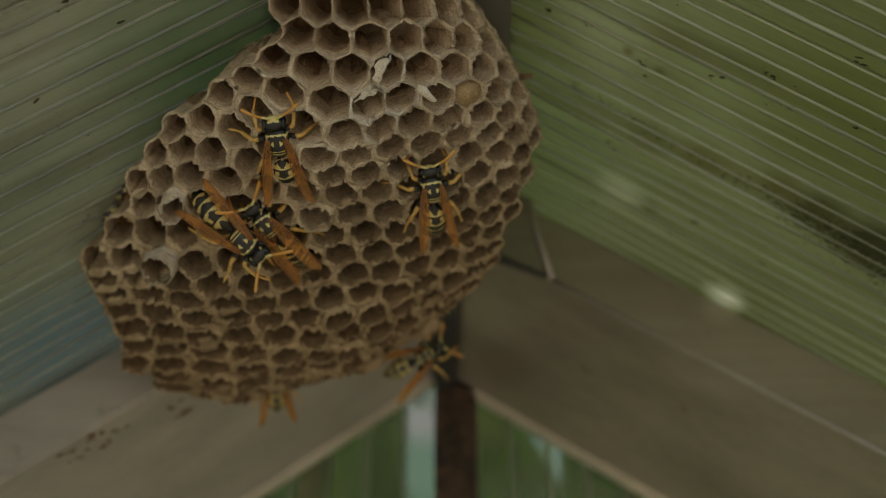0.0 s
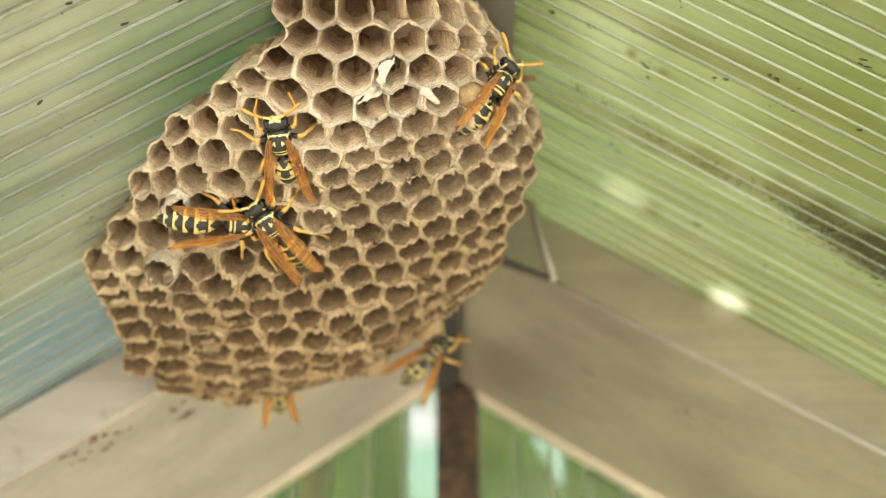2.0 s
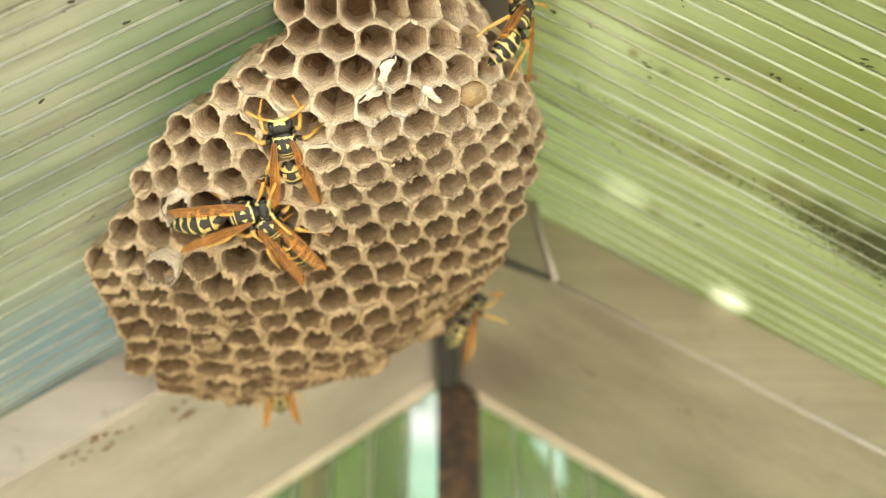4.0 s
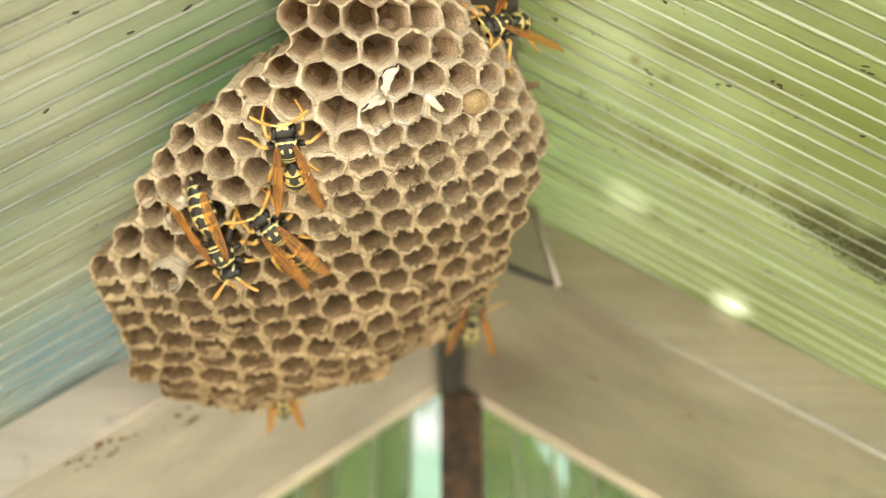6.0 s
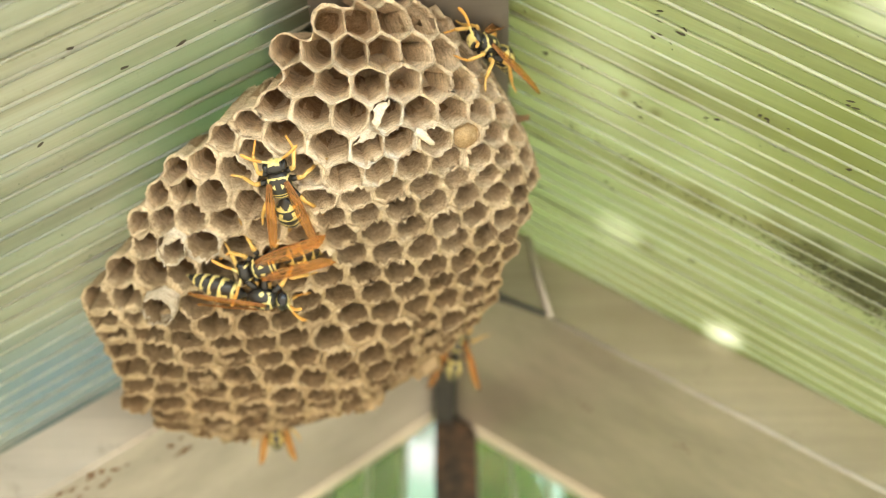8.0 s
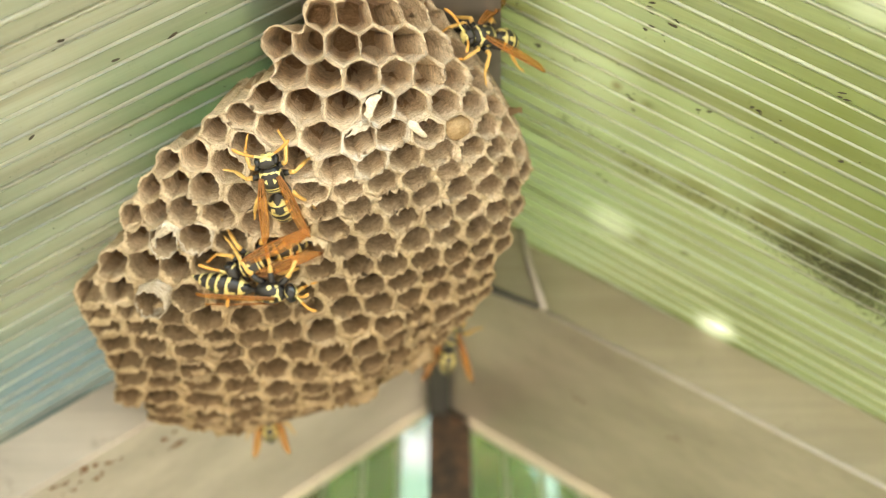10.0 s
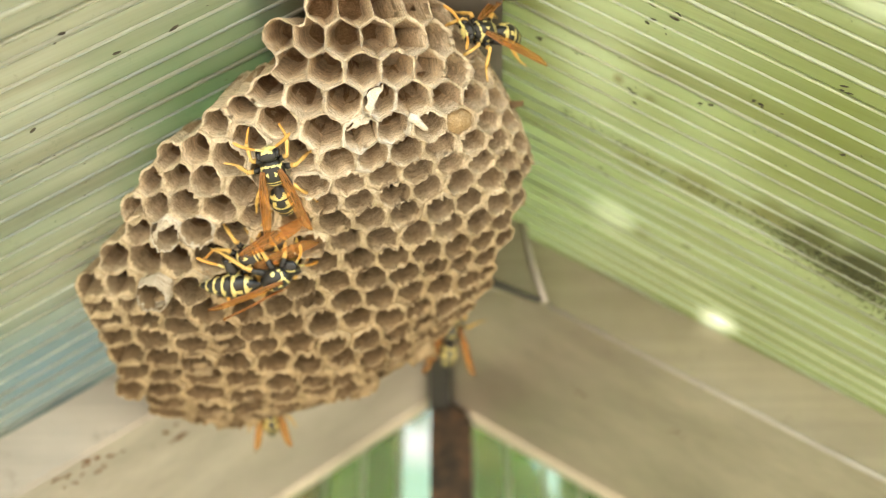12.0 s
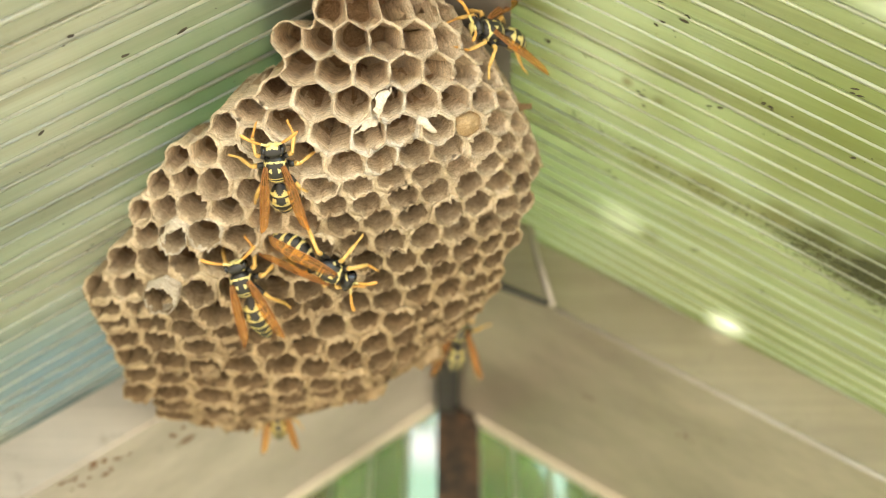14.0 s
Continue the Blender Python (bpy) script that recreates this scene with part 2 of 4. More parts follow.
# zones paint in the green and blue of the light from outside
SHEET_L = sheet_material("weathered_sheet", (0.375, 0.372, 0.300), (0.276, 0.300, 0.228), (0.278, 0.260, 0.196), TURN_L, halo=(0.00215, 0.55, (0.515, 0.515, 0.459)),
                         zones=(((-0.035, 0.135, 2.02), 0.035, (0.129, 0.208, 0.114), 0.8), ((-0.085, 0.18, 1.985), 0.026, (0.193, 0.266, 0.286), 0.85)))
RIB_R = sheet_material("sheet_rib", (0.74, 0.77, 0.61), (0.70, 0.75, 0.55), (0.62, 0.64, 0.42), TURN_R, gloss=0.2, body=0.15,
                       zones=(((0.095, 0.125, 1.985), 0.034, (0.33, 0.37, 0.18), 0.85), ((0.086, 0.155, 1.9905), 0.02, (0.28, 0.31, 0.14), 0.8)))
RIB_L = sheet_material("pale_sheet_rib", (0.74, 0.74, 0.66), (0.68, 0.70, 0.60), (0.63, 0.62, 0.53), TURN_L, gloss=0.1, body=0.12)
# pale zones: white of the sky behind, put into the sheet's tint
SHEET_G = sheet_material("clear_gable_sheet", (0.76, 0.74, 0.60), (0.62, 0.66, 0.48), (0.50, 0.52, 0.35), 1.5708, clear=0.84,
                         zones=(((-0.0063, 0.292, 2.012), 0.012, (0.98, 0.78, 0.66), 0.9), ((0.016, 0.292, 2.008), 0.011, (0.98, 0.78, 0.66), 0.8)))
RIB_G = sheet_material("gable_rib", (0.74, 0.76, 0.66), (0.6, 0.66, 0.54), (0.54, 0.57, 0.46), 1.5708, clear=0.35)
WALLPAINT = plain("grey_green_paint", (0.30, 0.30, 0.21), 0.7, vary=0.2, scale=30)
BOUNCE_GROUND = plain("sandy_bounce_ground", (0.25, 0.215, 0.165), 0.9, vary=0.15, scale=9)
def leaf_material():
    m, nt, bsdf = material("green_leaf")
    g = nt.nodes.new("ShaderNodeNewGeometry")
    c = ramp(nt, g.outputs["Random Per Island"], [(0.0, (0.035, 0.085, 0.02)), (0.5, (0.07, 0.15, 0.035)), (1.0, (0.13, 0.20, 0.05))])
    nt.links.new(c, bsdf.inputs["Base Color"])
    bsdf.inputs["Roughness"].default_value = 0.45
    tl = nt.nodes.new("ShaderNodeBsdfTranslucent")
    nt.links.new(mix(nt, 1.0, c, (2.2, 2.4, 1.2), "MULTIPLY"), tl.inputs[0])
    s = nt.nodes.new("ShaderNodeMixShader")
    s.inputs[0].default_value = 0.4
    nt.links.new(bsdf.outputs[0], s.inputs[1])
    nt.links.new(tl.outputs[0], s.inputs[2])
    nt.links.new(s.outputs[0], nt.nodes["Material Output"].inputs[0])
    return m


LEAF = leaf_material()
BARK = plain("brown_bark", (0.20, 0.11, 0.06), 0.9, vary=0.4, scale=60)


# ---------------------------------------------------------------- mesh helpers
def link(name, bm, mat, parent=None, label="", smooth=True):
    me = bpy.data.meshes.new(name)
    bm.to_mesh(me)
    bm.free()
    for m in (mat if isinstance(mat, (list, tuple)) else [mat]):
        me.materials.append(m)
    if smooth:
        for p in me.polygons:
            p.use_smooth = True
    ob = new(name, me)
    ob.parent = parent
    if label:
        ob["label"] = label
    return ob


part = link


def box(bm, lo, hi, m=Matrix(), bevel=0.0):
    vs = [bm.verts.new(m @ Vector((x, y, z))) for x in (lo[0], hi[0]) for y in (lo[1], hi[1]) for z in (lo[2], hi[2])]
    fs = [bm.faces.new([vs[i] for i in q]) for q in ((0, 1, 3, 2), (4, 6, 7, 5), (0, 4, 5, 1), (2, 3, 7, 6), (0, 2, 6, 4), (1, 5, 7, 3))]
    if bevel:
        bmesh.ops.bevel(bm, geom=list({e for f in fs for e in f.edges}), offset=bevel, segments=2, affect="EDGES")


def sweep(bm, pts, radii, sides=8, caps=True, squash=1.0, up=Vector((0, 0, 1))):
    """A tube along pts with a radius at each."""
    rings = []
    pts = [Vector(p) for p in pts]
    for i, p in enumerate(pts):
        d = (pts[min(i + 1, len(pts) - 1)] - pts[max(i - 1, 0)]).normalized()
        a = d.cross(up)
        if a.length < 1e-4:
            a = d.cross(Vector((1, 0, 0)))
        a.normalize()
        b = a.cross(d).normalized()
        r = radii[i]
        rings.append([bm.verts.new(p + a * (r * math.cos(2 * math.pi * k / sides)) + b * (r * squash * math.sin(2 * math.pi * k / sides))) for k in range(sides)])
    for r0, r1 in zip(rings, rings[1:]):
        for k in range(sides):
            bm.faces.new((r0[k], r0[(k + 1) % sides], r1[(k + 1) % sides], r1[k]))
    if caps:
        bm.faces.new(list(reversed(rings[0])))
        bm.faces.new(rings[-1])
    return rings


# ---------------------------------------------------------------- the gable corner
RIDGE_Z, UNDER_Z = 2.0445, 2.026        # roof plane and rafter underside at x = 0
SLOPE_R, SLOPE_L = 0.62, 0.70           # fall of the two roof slopes
FACE_Y, WALL_Y = 0.196, 0.288


def prism(bm, xs, section):
    """A bar along x whose corner (y, z) at each end comes from section(x)."""
    ends = [[bm.verts.new((x, y, z)) for y, z in section(x)] for x in xs]
    n = len(ends[0])
    for a, b in zip(ends, ends[1:]):
        for k in range(n):
            bm.faces.new((a[k], b[k], b[(k + 1) % n], a[(k + 1) % n]))
    bm.faces.new(ends[0])
    bm.faces.new(list(reversed(ends[-1])))
    bmesh.ops.recalc_face_normals(bm, faces=bm.faces)


def rafter(name, x0, x1, slope, coat, label):
    root = tagged(new(name), label, "rafter")
    bm = bmesh.new()
    def sec(x):
        d = -slope * abs(x)
        return [(FACE_Y, UNDER_Z + d), (WALL_Y, UNDER_Z + d), (WALL_Y, UNDER_Z + 0.016 + d), (FACE_Y, RIDGE_Z - 0.0004 + d)]
    prism(bm, [x0, x1], sec)
    bmesh.ops.bevel(bm, geom=list(bm.edges), offset=0.0007, segments=2, affect="EDGES")
    part("bar", bm, coat, root, smooth=False)
    bm = bmesh.new()
    def lip(x):
        d = -slope * abs(x)
        return [(WALL_Y - 0.004, UNDER_Z - 0.0016 + d), (WALL_Y + 0.001, UNDER_Z - 0.0016 + d), (WALL_Y + 0.001, UNDER_Z + 0.001 + d), (WALL_Y - 0.004, UNDER_Z + 0.001 + d)]
    prism(bm, [x0, x1], lip)
    part("lower_lip", bm, ALU_EDGE, root, "brighter lower lip", smooth=False)
    # added pale bead that paints the highlight along the rafter's edge
    if x0 > 0:
        bm = bmesh.new()
        pts = [(x, FACE_Y - 0.0002, UNDER_Z + 0.0002 - slope * x) for x in (0.0262, 0.3, x1)]
        sweep(bm, pts, [0.00065] * 3, 8)
        part("folded_bead", bm, ALU_LIT, root)
    return root


rafter("gable_rafter", 0.0045, 0.75, SLOPE_R, ALU_SHADED, "grey-beige aluminium gable rafter in a shaded tone, under green sheeting")
rafter("gable_rafter", -0.0026, -0.75, SLOPE_L, ALU_LIT, "aluminium gable rafter in a paler lit tone, with dark specks")

# ridge beam
ridge = tagged(new("ridge_beam"), "dull dark grey metal ridge beam above the nest", "beam")
ridge.matrix_world = pose(-0.0085, 0.15, 2.028, 0, 0, -3.0)
bm = bmesh.new()
box(bm, (-0.0225, -0.9, 0), (0.0225, 0.045, 0.03), bevel=0.0012)
part("bar", bm, ALU_DARK, ridge, smooth=False)

# bracket on the face of one rafter
bracket = tagged(new("corner_bracket"), "grey metal corner bracket with a folded edge", "bracket")
bm = bmesh.new()
front = [bm.verts.new((x, FACE_Y - 0.003, z)) for x, z in ((0.003, 2.0186), (0.0255, 2.0085), (0.0212, 2.0345), (0.003, 2.040))]
back = [bm.verts.new((v.co.x, FACE_Y - 0.0003, v.co.z)) for v in front]
bm.faces.new(front)
bm.faces.new(list(reversed(back)))
for k in range(4):
    bm.faces.new((front[k], back[k], back[(k + 1) % 4], front[(k + 1) % 4]))
bmesh.ops.recalc_face_normals(bm, faces=bm.faces)
part("plate", bm, ALU_SHADED, bracket, smooth=False)
bm = bmesh.new()
sweep(bm, [(0.0211, FACE_Y - 0.0035, 2.0355), (0.0228, FACE_Y - 0.0035, 2.022), (0.0258, FACE_Y - 0.0035, 2.0085)], [0.0007, 0.0008, 0.0009], 8)
part("folded_edge", bm, ALU_LIT, bracket)
# added dark strip in the shape of the shade under the plate
bm = bmesh.new()
seal = [bm.verts.new((x, FACE_Y + y, z)) for y in (-0.0044, -0.0031) for x, z in ((0.003, 2.0172), (0.0245, 2.0083), (0.0247, 2.0093), (0.003, 2.0198))]
for q in ((0, 1, 2, 3), (7, 6, 5, 4), (0, 4, 5, 1), (1, 5, 6, 2), (2, 6, 7, 3), (3, 7, 4, 0)):
    bm.faces.new([seal[i] for i in q])
bmesh.ops.recalc_face_normals(bm, faces=bm.faces)
part("seal", bm, CREVICE, bracket, "dark grey strip painting the shade under the bracket", smooth=False)


# roof sheets: flat strips with raised ribs between them that run down the slope
def roof_sheet(name, side, slope, mat, rib_mat, label, first, last, pitch, lean=0.0, wide=1.0):
    root = tagged(new(name), label, "roof sheet", kind="structure")
    ang = math.degrees(math.atan(slope))
    # local x down the slope, y along the ridge, z out
    root.matrix_world = pose(0, 0, RIDGE_Z, 0, ang if side > 0 else -ang, 0)
    half = pitch / 2
    x0, x1 = (0.0, 0.8) if side > 0 else (-0.8, 0.0)
    strip, ribs = None, []
    rng = random.Random(31 + side)
    y = first
    while y > last:
        if strip is None:
            bm = bmesh.new()
            box(bm, (x0, -half + 0.00022, 0.0), (x1, half - 0.00022, 0.0016))
            s = part("strip", bm, mat, root, smooth=False)
            strip = s.data
            prof = [(-0.0003, 0.0012), (-0.0003, 0.0), (-0.0002, -0.0003), (0, -0.0004), (0.0002, -0.0003), (0.0003, 0.0), (0.0003, 0.0012)]
            for broad in (0.75, 0.85, 0.95, 1.1, 1.45):
                bm = bmesh.new()
                w = wide * broad
                a = [bm.verts.new((x0, p * w, q * 0.7 if q < 0 else q)) for p, q in prof]
                b = [bm.verts.new((x1, p * w, q * 0.7 if q < 0 else q)) for p, q in prof]
                for k in range(len(prof) - 1):
                    bm.faces.new((a[k], b[k], b[k + 1], a[k + 1]))
                me = bpy.data.meshes.new("rib")
                bm.to_mesh(me)
                bm.free()
                me.materials.append(rib_mat)
                for p in me.polygons:
                    p.use_smooth = True
                ribs.append(me)
        else:
            s = new("strip", strip)
            s.parent = root
        r = new("rib", rng.choice(ribs))
        r.parent = root
        s.matrix_basis = pose(0, y, 0, 0, 0, lean)
        r.matrix_basis = pose(0, y - half + rng.uniform(-0.12, 0.12) * pitch, 0, 0, 0, lean)
        y -= pitch
    return root


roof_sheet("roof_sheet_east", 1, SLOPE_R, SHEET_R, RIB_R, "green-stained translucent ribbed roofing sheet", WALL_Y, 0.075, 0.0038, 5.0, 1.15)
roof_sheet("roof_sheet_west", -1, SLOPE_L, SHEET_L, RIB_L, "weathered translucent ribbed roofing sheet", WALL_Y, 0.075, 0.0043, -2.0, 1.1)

# gable wall of clear ribbed sheet, and the post behind it
gable = tagged(new("gable_sheet"), "clear ribbed gable sheet with green garden behind", "wall sheet", kind="structure")
bm = bmesh.new()
vs = [bm.verts.new((x, WALL_Y + 0.004, z)) for x, z in ((-0.75, UNDER_Z - 0.75 * SLOPE_L), (0.75, UNDER_Z - 0.75 * SLOPE_R), (0, UNDER_Z + 0.014))]
bm.faces.new(vs)
vs2 = [bm.verts.new((v.co.x, WALL_Y + 0.006, v.co.z)) for v in vs]
bm.faces.new(list(reversed(vs2)))
for k in range(3):
    bm.faces.new((vs[k], vs2[k], vs2[(k + 1) % 3], vs[(k + 1) % 3]))
part("skin", bm, SHEET_G, gable, smooth=False)
bm = bmesh.new()
prof = [(-0.0012, 0.0), (-0.0008, -0.001), (0, -0.0014), (0.0008, -0.001), (0.0012, 0.0)]
a = [bm.verts.new((p, q, 0.0)) for p, q in prof]
b = [bm.verts.new((p, q, -0.5)) for p, q in prof]
for k in range(4):
    bm.faces.new((a[k], a[k + 1], b[k + 1], b[k]))
rib = part("rib", bm, RIB_G, gable)
x = 0.0226 - 0.0116 * 14
while x < 0.18:
    r = rib if rib.matrix_basis.translation.z == 0 else new("rib", rib.data)
    r.parent = gable
    r.matrix_basis = pose(x, WALL_Y + 0.0038, UNDER_Z + 0.004 - (SLOPE_R if x > 0 else SLOPE_L) * abs(x))
    x += 0.0116
king = tagged(new("king_post"), "rusty brown post behind the gable apex", "post")
bm = bmesh.new()
box(bm, (-0.0022, WALL_Y - 0.004, 0), (0.0112, WALL_Y + 0.003, 2.0255), bevel=0.0008)
part("post", bm, RUST, king, smooth=False)
# added dark block in place of the shaded gap between the rafters
bm = bmesh.new()
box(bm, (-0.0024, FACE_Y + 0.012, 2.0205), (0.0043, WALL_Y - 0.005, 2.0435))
part("joint_plate", bm, GAP_DARK, king, "dark filler painting the shaded gap between the rafter ends", smooth=False)


# dirt on sheets and rafters
def lump(bm, p, ax, ay, n, rng):
    """A small flat crumb of dirt lying on a surface."""
    k = 7
    top = bm.verts.new(p + n * (0.35 * min(ax.length, ay.length)))
    rim = []
    for i in range(k):
        a = 2 * math.pi * i / k
        r = rng.uniform(0.6, 1.1)
        rim.append(bm.verts.new(p + ax * (r * math.cos(a)) + ay * (r * math.sin(a)) - n * 0.00005))
    for i in range(k):
        bm.faces.new((top, rim[i], rim[(i + 1) % k]))


def roof_dirt(name, side, slope, spots, count, mat, label, zone, size):
    rng = random.Random(7 + count)
    ang = math.atan(slope)
    down = Vector((side * math.cos(ang), 0, -math.sin(ang)))
    n = Vector((-side * math.sin(ang), 0, -math.cos(ang)))
    bm = bmesh.new()
    def put(x, y, s):
        p = Vector((0, y, RIDGE_Z)) + down * abs(x) + n * 0.00012
        t = rng.uniform(-0.5, 0.5)
        d = down * math.cos(t) + Vector((0, 1, 0)) * math.sin(t)
        lump(bm, p, d * s * rng.uniform(1.0, 2.2), d.cross(n).normalized() * s * rng.uniform(0.5, 0.9), n, rng)
    for x, y in spots:
        for _ in range(rng.randint(1, 4)):
            put(x + rng.gauss(0, 0.0009), y + rng.gauss(0, 0.0005), rng.uniform(0.00022, 0.00055))
    for _ in range(count):
        put(*zone(rng), rng.choice(size))
    return tagged(link(name, bm, mat, smooth=False), label, "dirt", kind="stuff")


roof_dirt("dirt_specks", 1, SLOPE_R,
          ((0.0436, 0.1109), (0.0455, 0.116), (0.0493, 0.1121), (0.0445, 0.1363), (0.0324, 0.1299), (0.0443, 0.1333), (0.0596, 0.1286), (0.0657, 0.1237),
           (0.0672, 0.1243), (0.0714, 0.1286), (0.0307, 0.1403), (0.0233, 0.1302), (0.0428, 0.1598), (0.041, 0.1812), (0.061, 0.1794), (0.0472, 0.1902),
           (0.0639, 0.1716), (0.0802, 0.1739), (0.0783, 0.1142), (0.0842, 0.1272)), 150, DIRT, "small dark specks of dirt stuck to the roofing sheet",
          lambda r: (r.uniform(0.015, 0.14), r.uniform(0.08, 0.2)), (0.00009, 0.00014, 0.0002))
roof_dirt("dirt_specks", -1, SLOPE_L, ((0.0699, 0.1028), (0.0799, 0.1173), (0.0817, 0.1505), (0.082, 0.1254), (0.0625, 0.1107), (0.052, 0.111)), 70, DIRT,
          "small dark specks of dirt stuck to the roofing sheet", lambda r: (r.uniform(0.03, 0.14), r.uniform(0.08, 0.19)), (0.0001, 0.00016, 0.00024))


def moss_zone(r):
    if r.random() < 0.07:
        t = r.uniform(0.0, 1.0)
        return 0.03 + 0.047 * t + r.gauss(0, 0.001), 0.1475 + 0.006 * t + r.gauss(0, 0.0009)
    t = r.random() ** 0.8
    return 0.077 + 0.036 * t + r.gauss(0, 0.003), 0.1532 + 0.0075 * t + r.gauss(0, 0.0013 + 0.0024 * t)


roof_dirt("moss_streak", 1, SLOPE_R, (), 2200, MOSS, "streak of dark moss along a rib of the roofing sheet", moss_zone, (0.0001, 0.00018, 0.0003))

rng = random.Random(5)
bm = bmesh.new()
for x, y in ((-0.0818, 0.2), (-0.0753, 0.2), (-0.0738, 0.2025), (-0.0773, 0.1995), (-0.0813, 0.2035), (-0.0623, 0.2063), (-0.0599, 0.2122), (-0.0618, 0.2124), (-0.0761, 0.206),
             (0.061, 0.2237), (0.037, 0.2302)):
    sl = SLOPE_L if x < 0 else -SLOPE_R
    d = Vector((1, 0, sl)).normalized()
    n = d.cross(Vector((0, 1, 0)))
    n = -n if n.z > 0 else n
    for _ in range(4):
        p = Vector((x, y, UNDER_Z + sl * x)) + d * rng.gauss(0, 0.0012) + Vector((0, rng.gauss(0, 0.001), 0)) + n * 0.00015
        lump(bm, p, d * rng.uniform(0.0005, 0.0011), Vector((0, rng.uniform(0.0003, 0.0007), 0)), n, rng)
tagged(link("droppings", bm, RUSTDIRT, smooth=False), "brown crumbs stuck to the rafters", "dirt", kind="stuff")

# unseen wall added below the gable sheet: stops light from behind, bounces some up
wall = tagged(new("light_stop_wall"), "unseen grey-green wall added below the gable to stop light", "wall", kind="structure")
bm = bmesh.new()
box(bm, (-0.75, WALL_Y + 0.01, 0), (0.75, WALL_Y + 0.07, UNDER_Z - 0.75 * SLOPE_L))
part("boards", bm, WALLPAINT, wall, smooth=False)

# unseen ground out to the horizon, its tone set for the light it bounces up
bm = bmesh.new()
vs = [bm.verts.new(p) for p in ((-400, -400, 0), (400, -400, 0), (400, 400, 0), (-400, 400, 0))]
bm.faces.new(vs)
tagged(link("ground", bm, BOUNCE_GROUND, smooth=False), "unseen brown sandy ground, toned to bounce light up", "paving", kind="structure")

# ---------------------------------------------------------------- greenery outside
def leaf_blade(bm, p, d, up, length, width, bend):
    """A pointed leaf with a fold along its midrib."""
    d = d.normalized()
    side = d.cross(up).normalized()
    n = side.cross(d)
    mid, lo, hi = [], [], []
    for i in range(5):
        t = i / 4
        c = p + d * (length * t) - up * (bend * length * t * t)
        w = width * math.sin(math.pi * (0.08 + 0.92 * t) ** 0.8) * 0.5
        mid.append(bm.verts.new(c))
        lo.append(bm.verts.new(c - side * w + n * (0.25 * w)))
        hi.append(bm.verts.new(c + side * w + n * (0.25 * w)))
    for i in range(4):
        bm.faces.new((lo[i], lo[i + 1], mid[i + 1], mid[i]))
        bm.faces.new((mid[i], mid[i + 1], hi[i + 1], hi[i]))


def added_shade_tree():
    """An unseen tree, added so that its boughs shade the gable end of the roof."""
    root = tagged(new("tree"), "unseen leafy green tree added over the roof to shade it", "tree")
    rng = random.Random(12)
    bm = bmesh.new()
    trunk = [(0.5, 2.4, 0), (0.46, 2.3, 0.9), (0.4, 2.1, 1.9), (0.3, 1.8, 2.7), (0.1, 1.2, 3.1)]
    sweep(bm, trunk, [0.13, 0.11, 0.09, 0.06, 0.03], 10)
    part("trunk", bm, BARK, root)
    bm = bmesh.new()
    tips = []
    for k in range(26):
        a = Vector(trunk[3]).lerp(Vector(trunk[4]), rng.random())
        b = Vector((rng.uniform(-0.9, 0.9), rng.uniform(-0.02, 1.4), rng.uniform(2.45, 3.0)))
        sweep(bm, [a, a.lerp(b, 0.5) + Vector((0, 0, 0.12)), b], [0.014, 0.008, 0.003], 5)
        tips += [a.lerp(b, 0.5) + Vector((0, 0, 0.1)), a.lerp(b, 0.75) + Vector((0, 0, 0.06)), b]
    part("boughs", bm, BARK, root)
    # gaps cut in the added crown, so that the sun comes through in spots
    gaps = [Vector((0.0301, 0.1336, 2.0259)), Vector((0.0671, 0.1918, 2.0029))]
    bm = bmesh.new()
    for k in range(2600):
        if rng.random() < 0.5:
            p = rng.choice(tips) + Vector((rng.gauss(0, 0.1), rng.gauss(0, 0.1), rng.gauss(0, 0.08)))
        else:
            p = Vector((rng.uniform(-1.0, 1.0), rng.uniform(-0.1, 1.5), rng.uniform(2.42, 2.95)))
        # the crown ends in a ragged edge along the sun's way to the open part of the roof
        foot = p - sun_from * ((p.z - 2.03) / sun_from.z)
        if foot.y < 0.1 + 0.015 * noise.noise(p * 9) or p.z < 2.4:
            continue
        if any(((p - g) - sun_from * (p - g).dot(sun_from)).length < 0.05 for g in gaps):
            continue
        d = Vector((rng.gauss(0, 1), rng.gauss(0, 1), rng.gauss(-0.2, 0.4)))
        leaf_blade(bm, p - d.normalized() * 0.03, d, Vector((rng.gauss(0, 0.3), rng.gauss(0, 0.3), 1)).normalized(), rng.uniform(0.05, 0.085), rng.uniform(0.022, 0.036), 0.15)
    part("crown", bm, LEAF, root, "crown of many small green leaves")
    return root


def shrub():
    """Tall strap-leaved shrub behind the gable sheet."""
    root = tagged(new("shrub"), "tall green shrub with strap leaves behind the gable", "shrub")
    rng = random.Random(3)
    bm = bmesh.new()
    for k in range(190):
        x = rng.uniform(-0.55, 0.6)
        y = rng.uniform(0.40, 0.95)
        d = Vector((rng.gauss(0, 0.25), rng.gauss(0, 0.15), 1))
        leaf_blade(bm, Vector((x, y, rng.uniform(1.55, 1.9))), d, Vector((rng.gauss(0, 0.5), -1, 0.1)).normalized(), rng.uniform(0.3, 0.6), rng.uniform(0.02, 0.05), rng.uniform(-0.25, 0.25))
    part("leaves", bm, LEAF, root)
    bm = bmesh.new()
    sweep(bm, [(-0.049, 0.36, 0), (-0.052, 0.36, 1.2), (-0.0505, 0.36, 2.0), (-0.0465, 0.365, 2.12)], [0.008, 0.006, 0.0042, 0.0035], 8)
    part("stem", bm, BARK, root, "reddish brown stem")
    return root


added_shade_tree()
shrub()

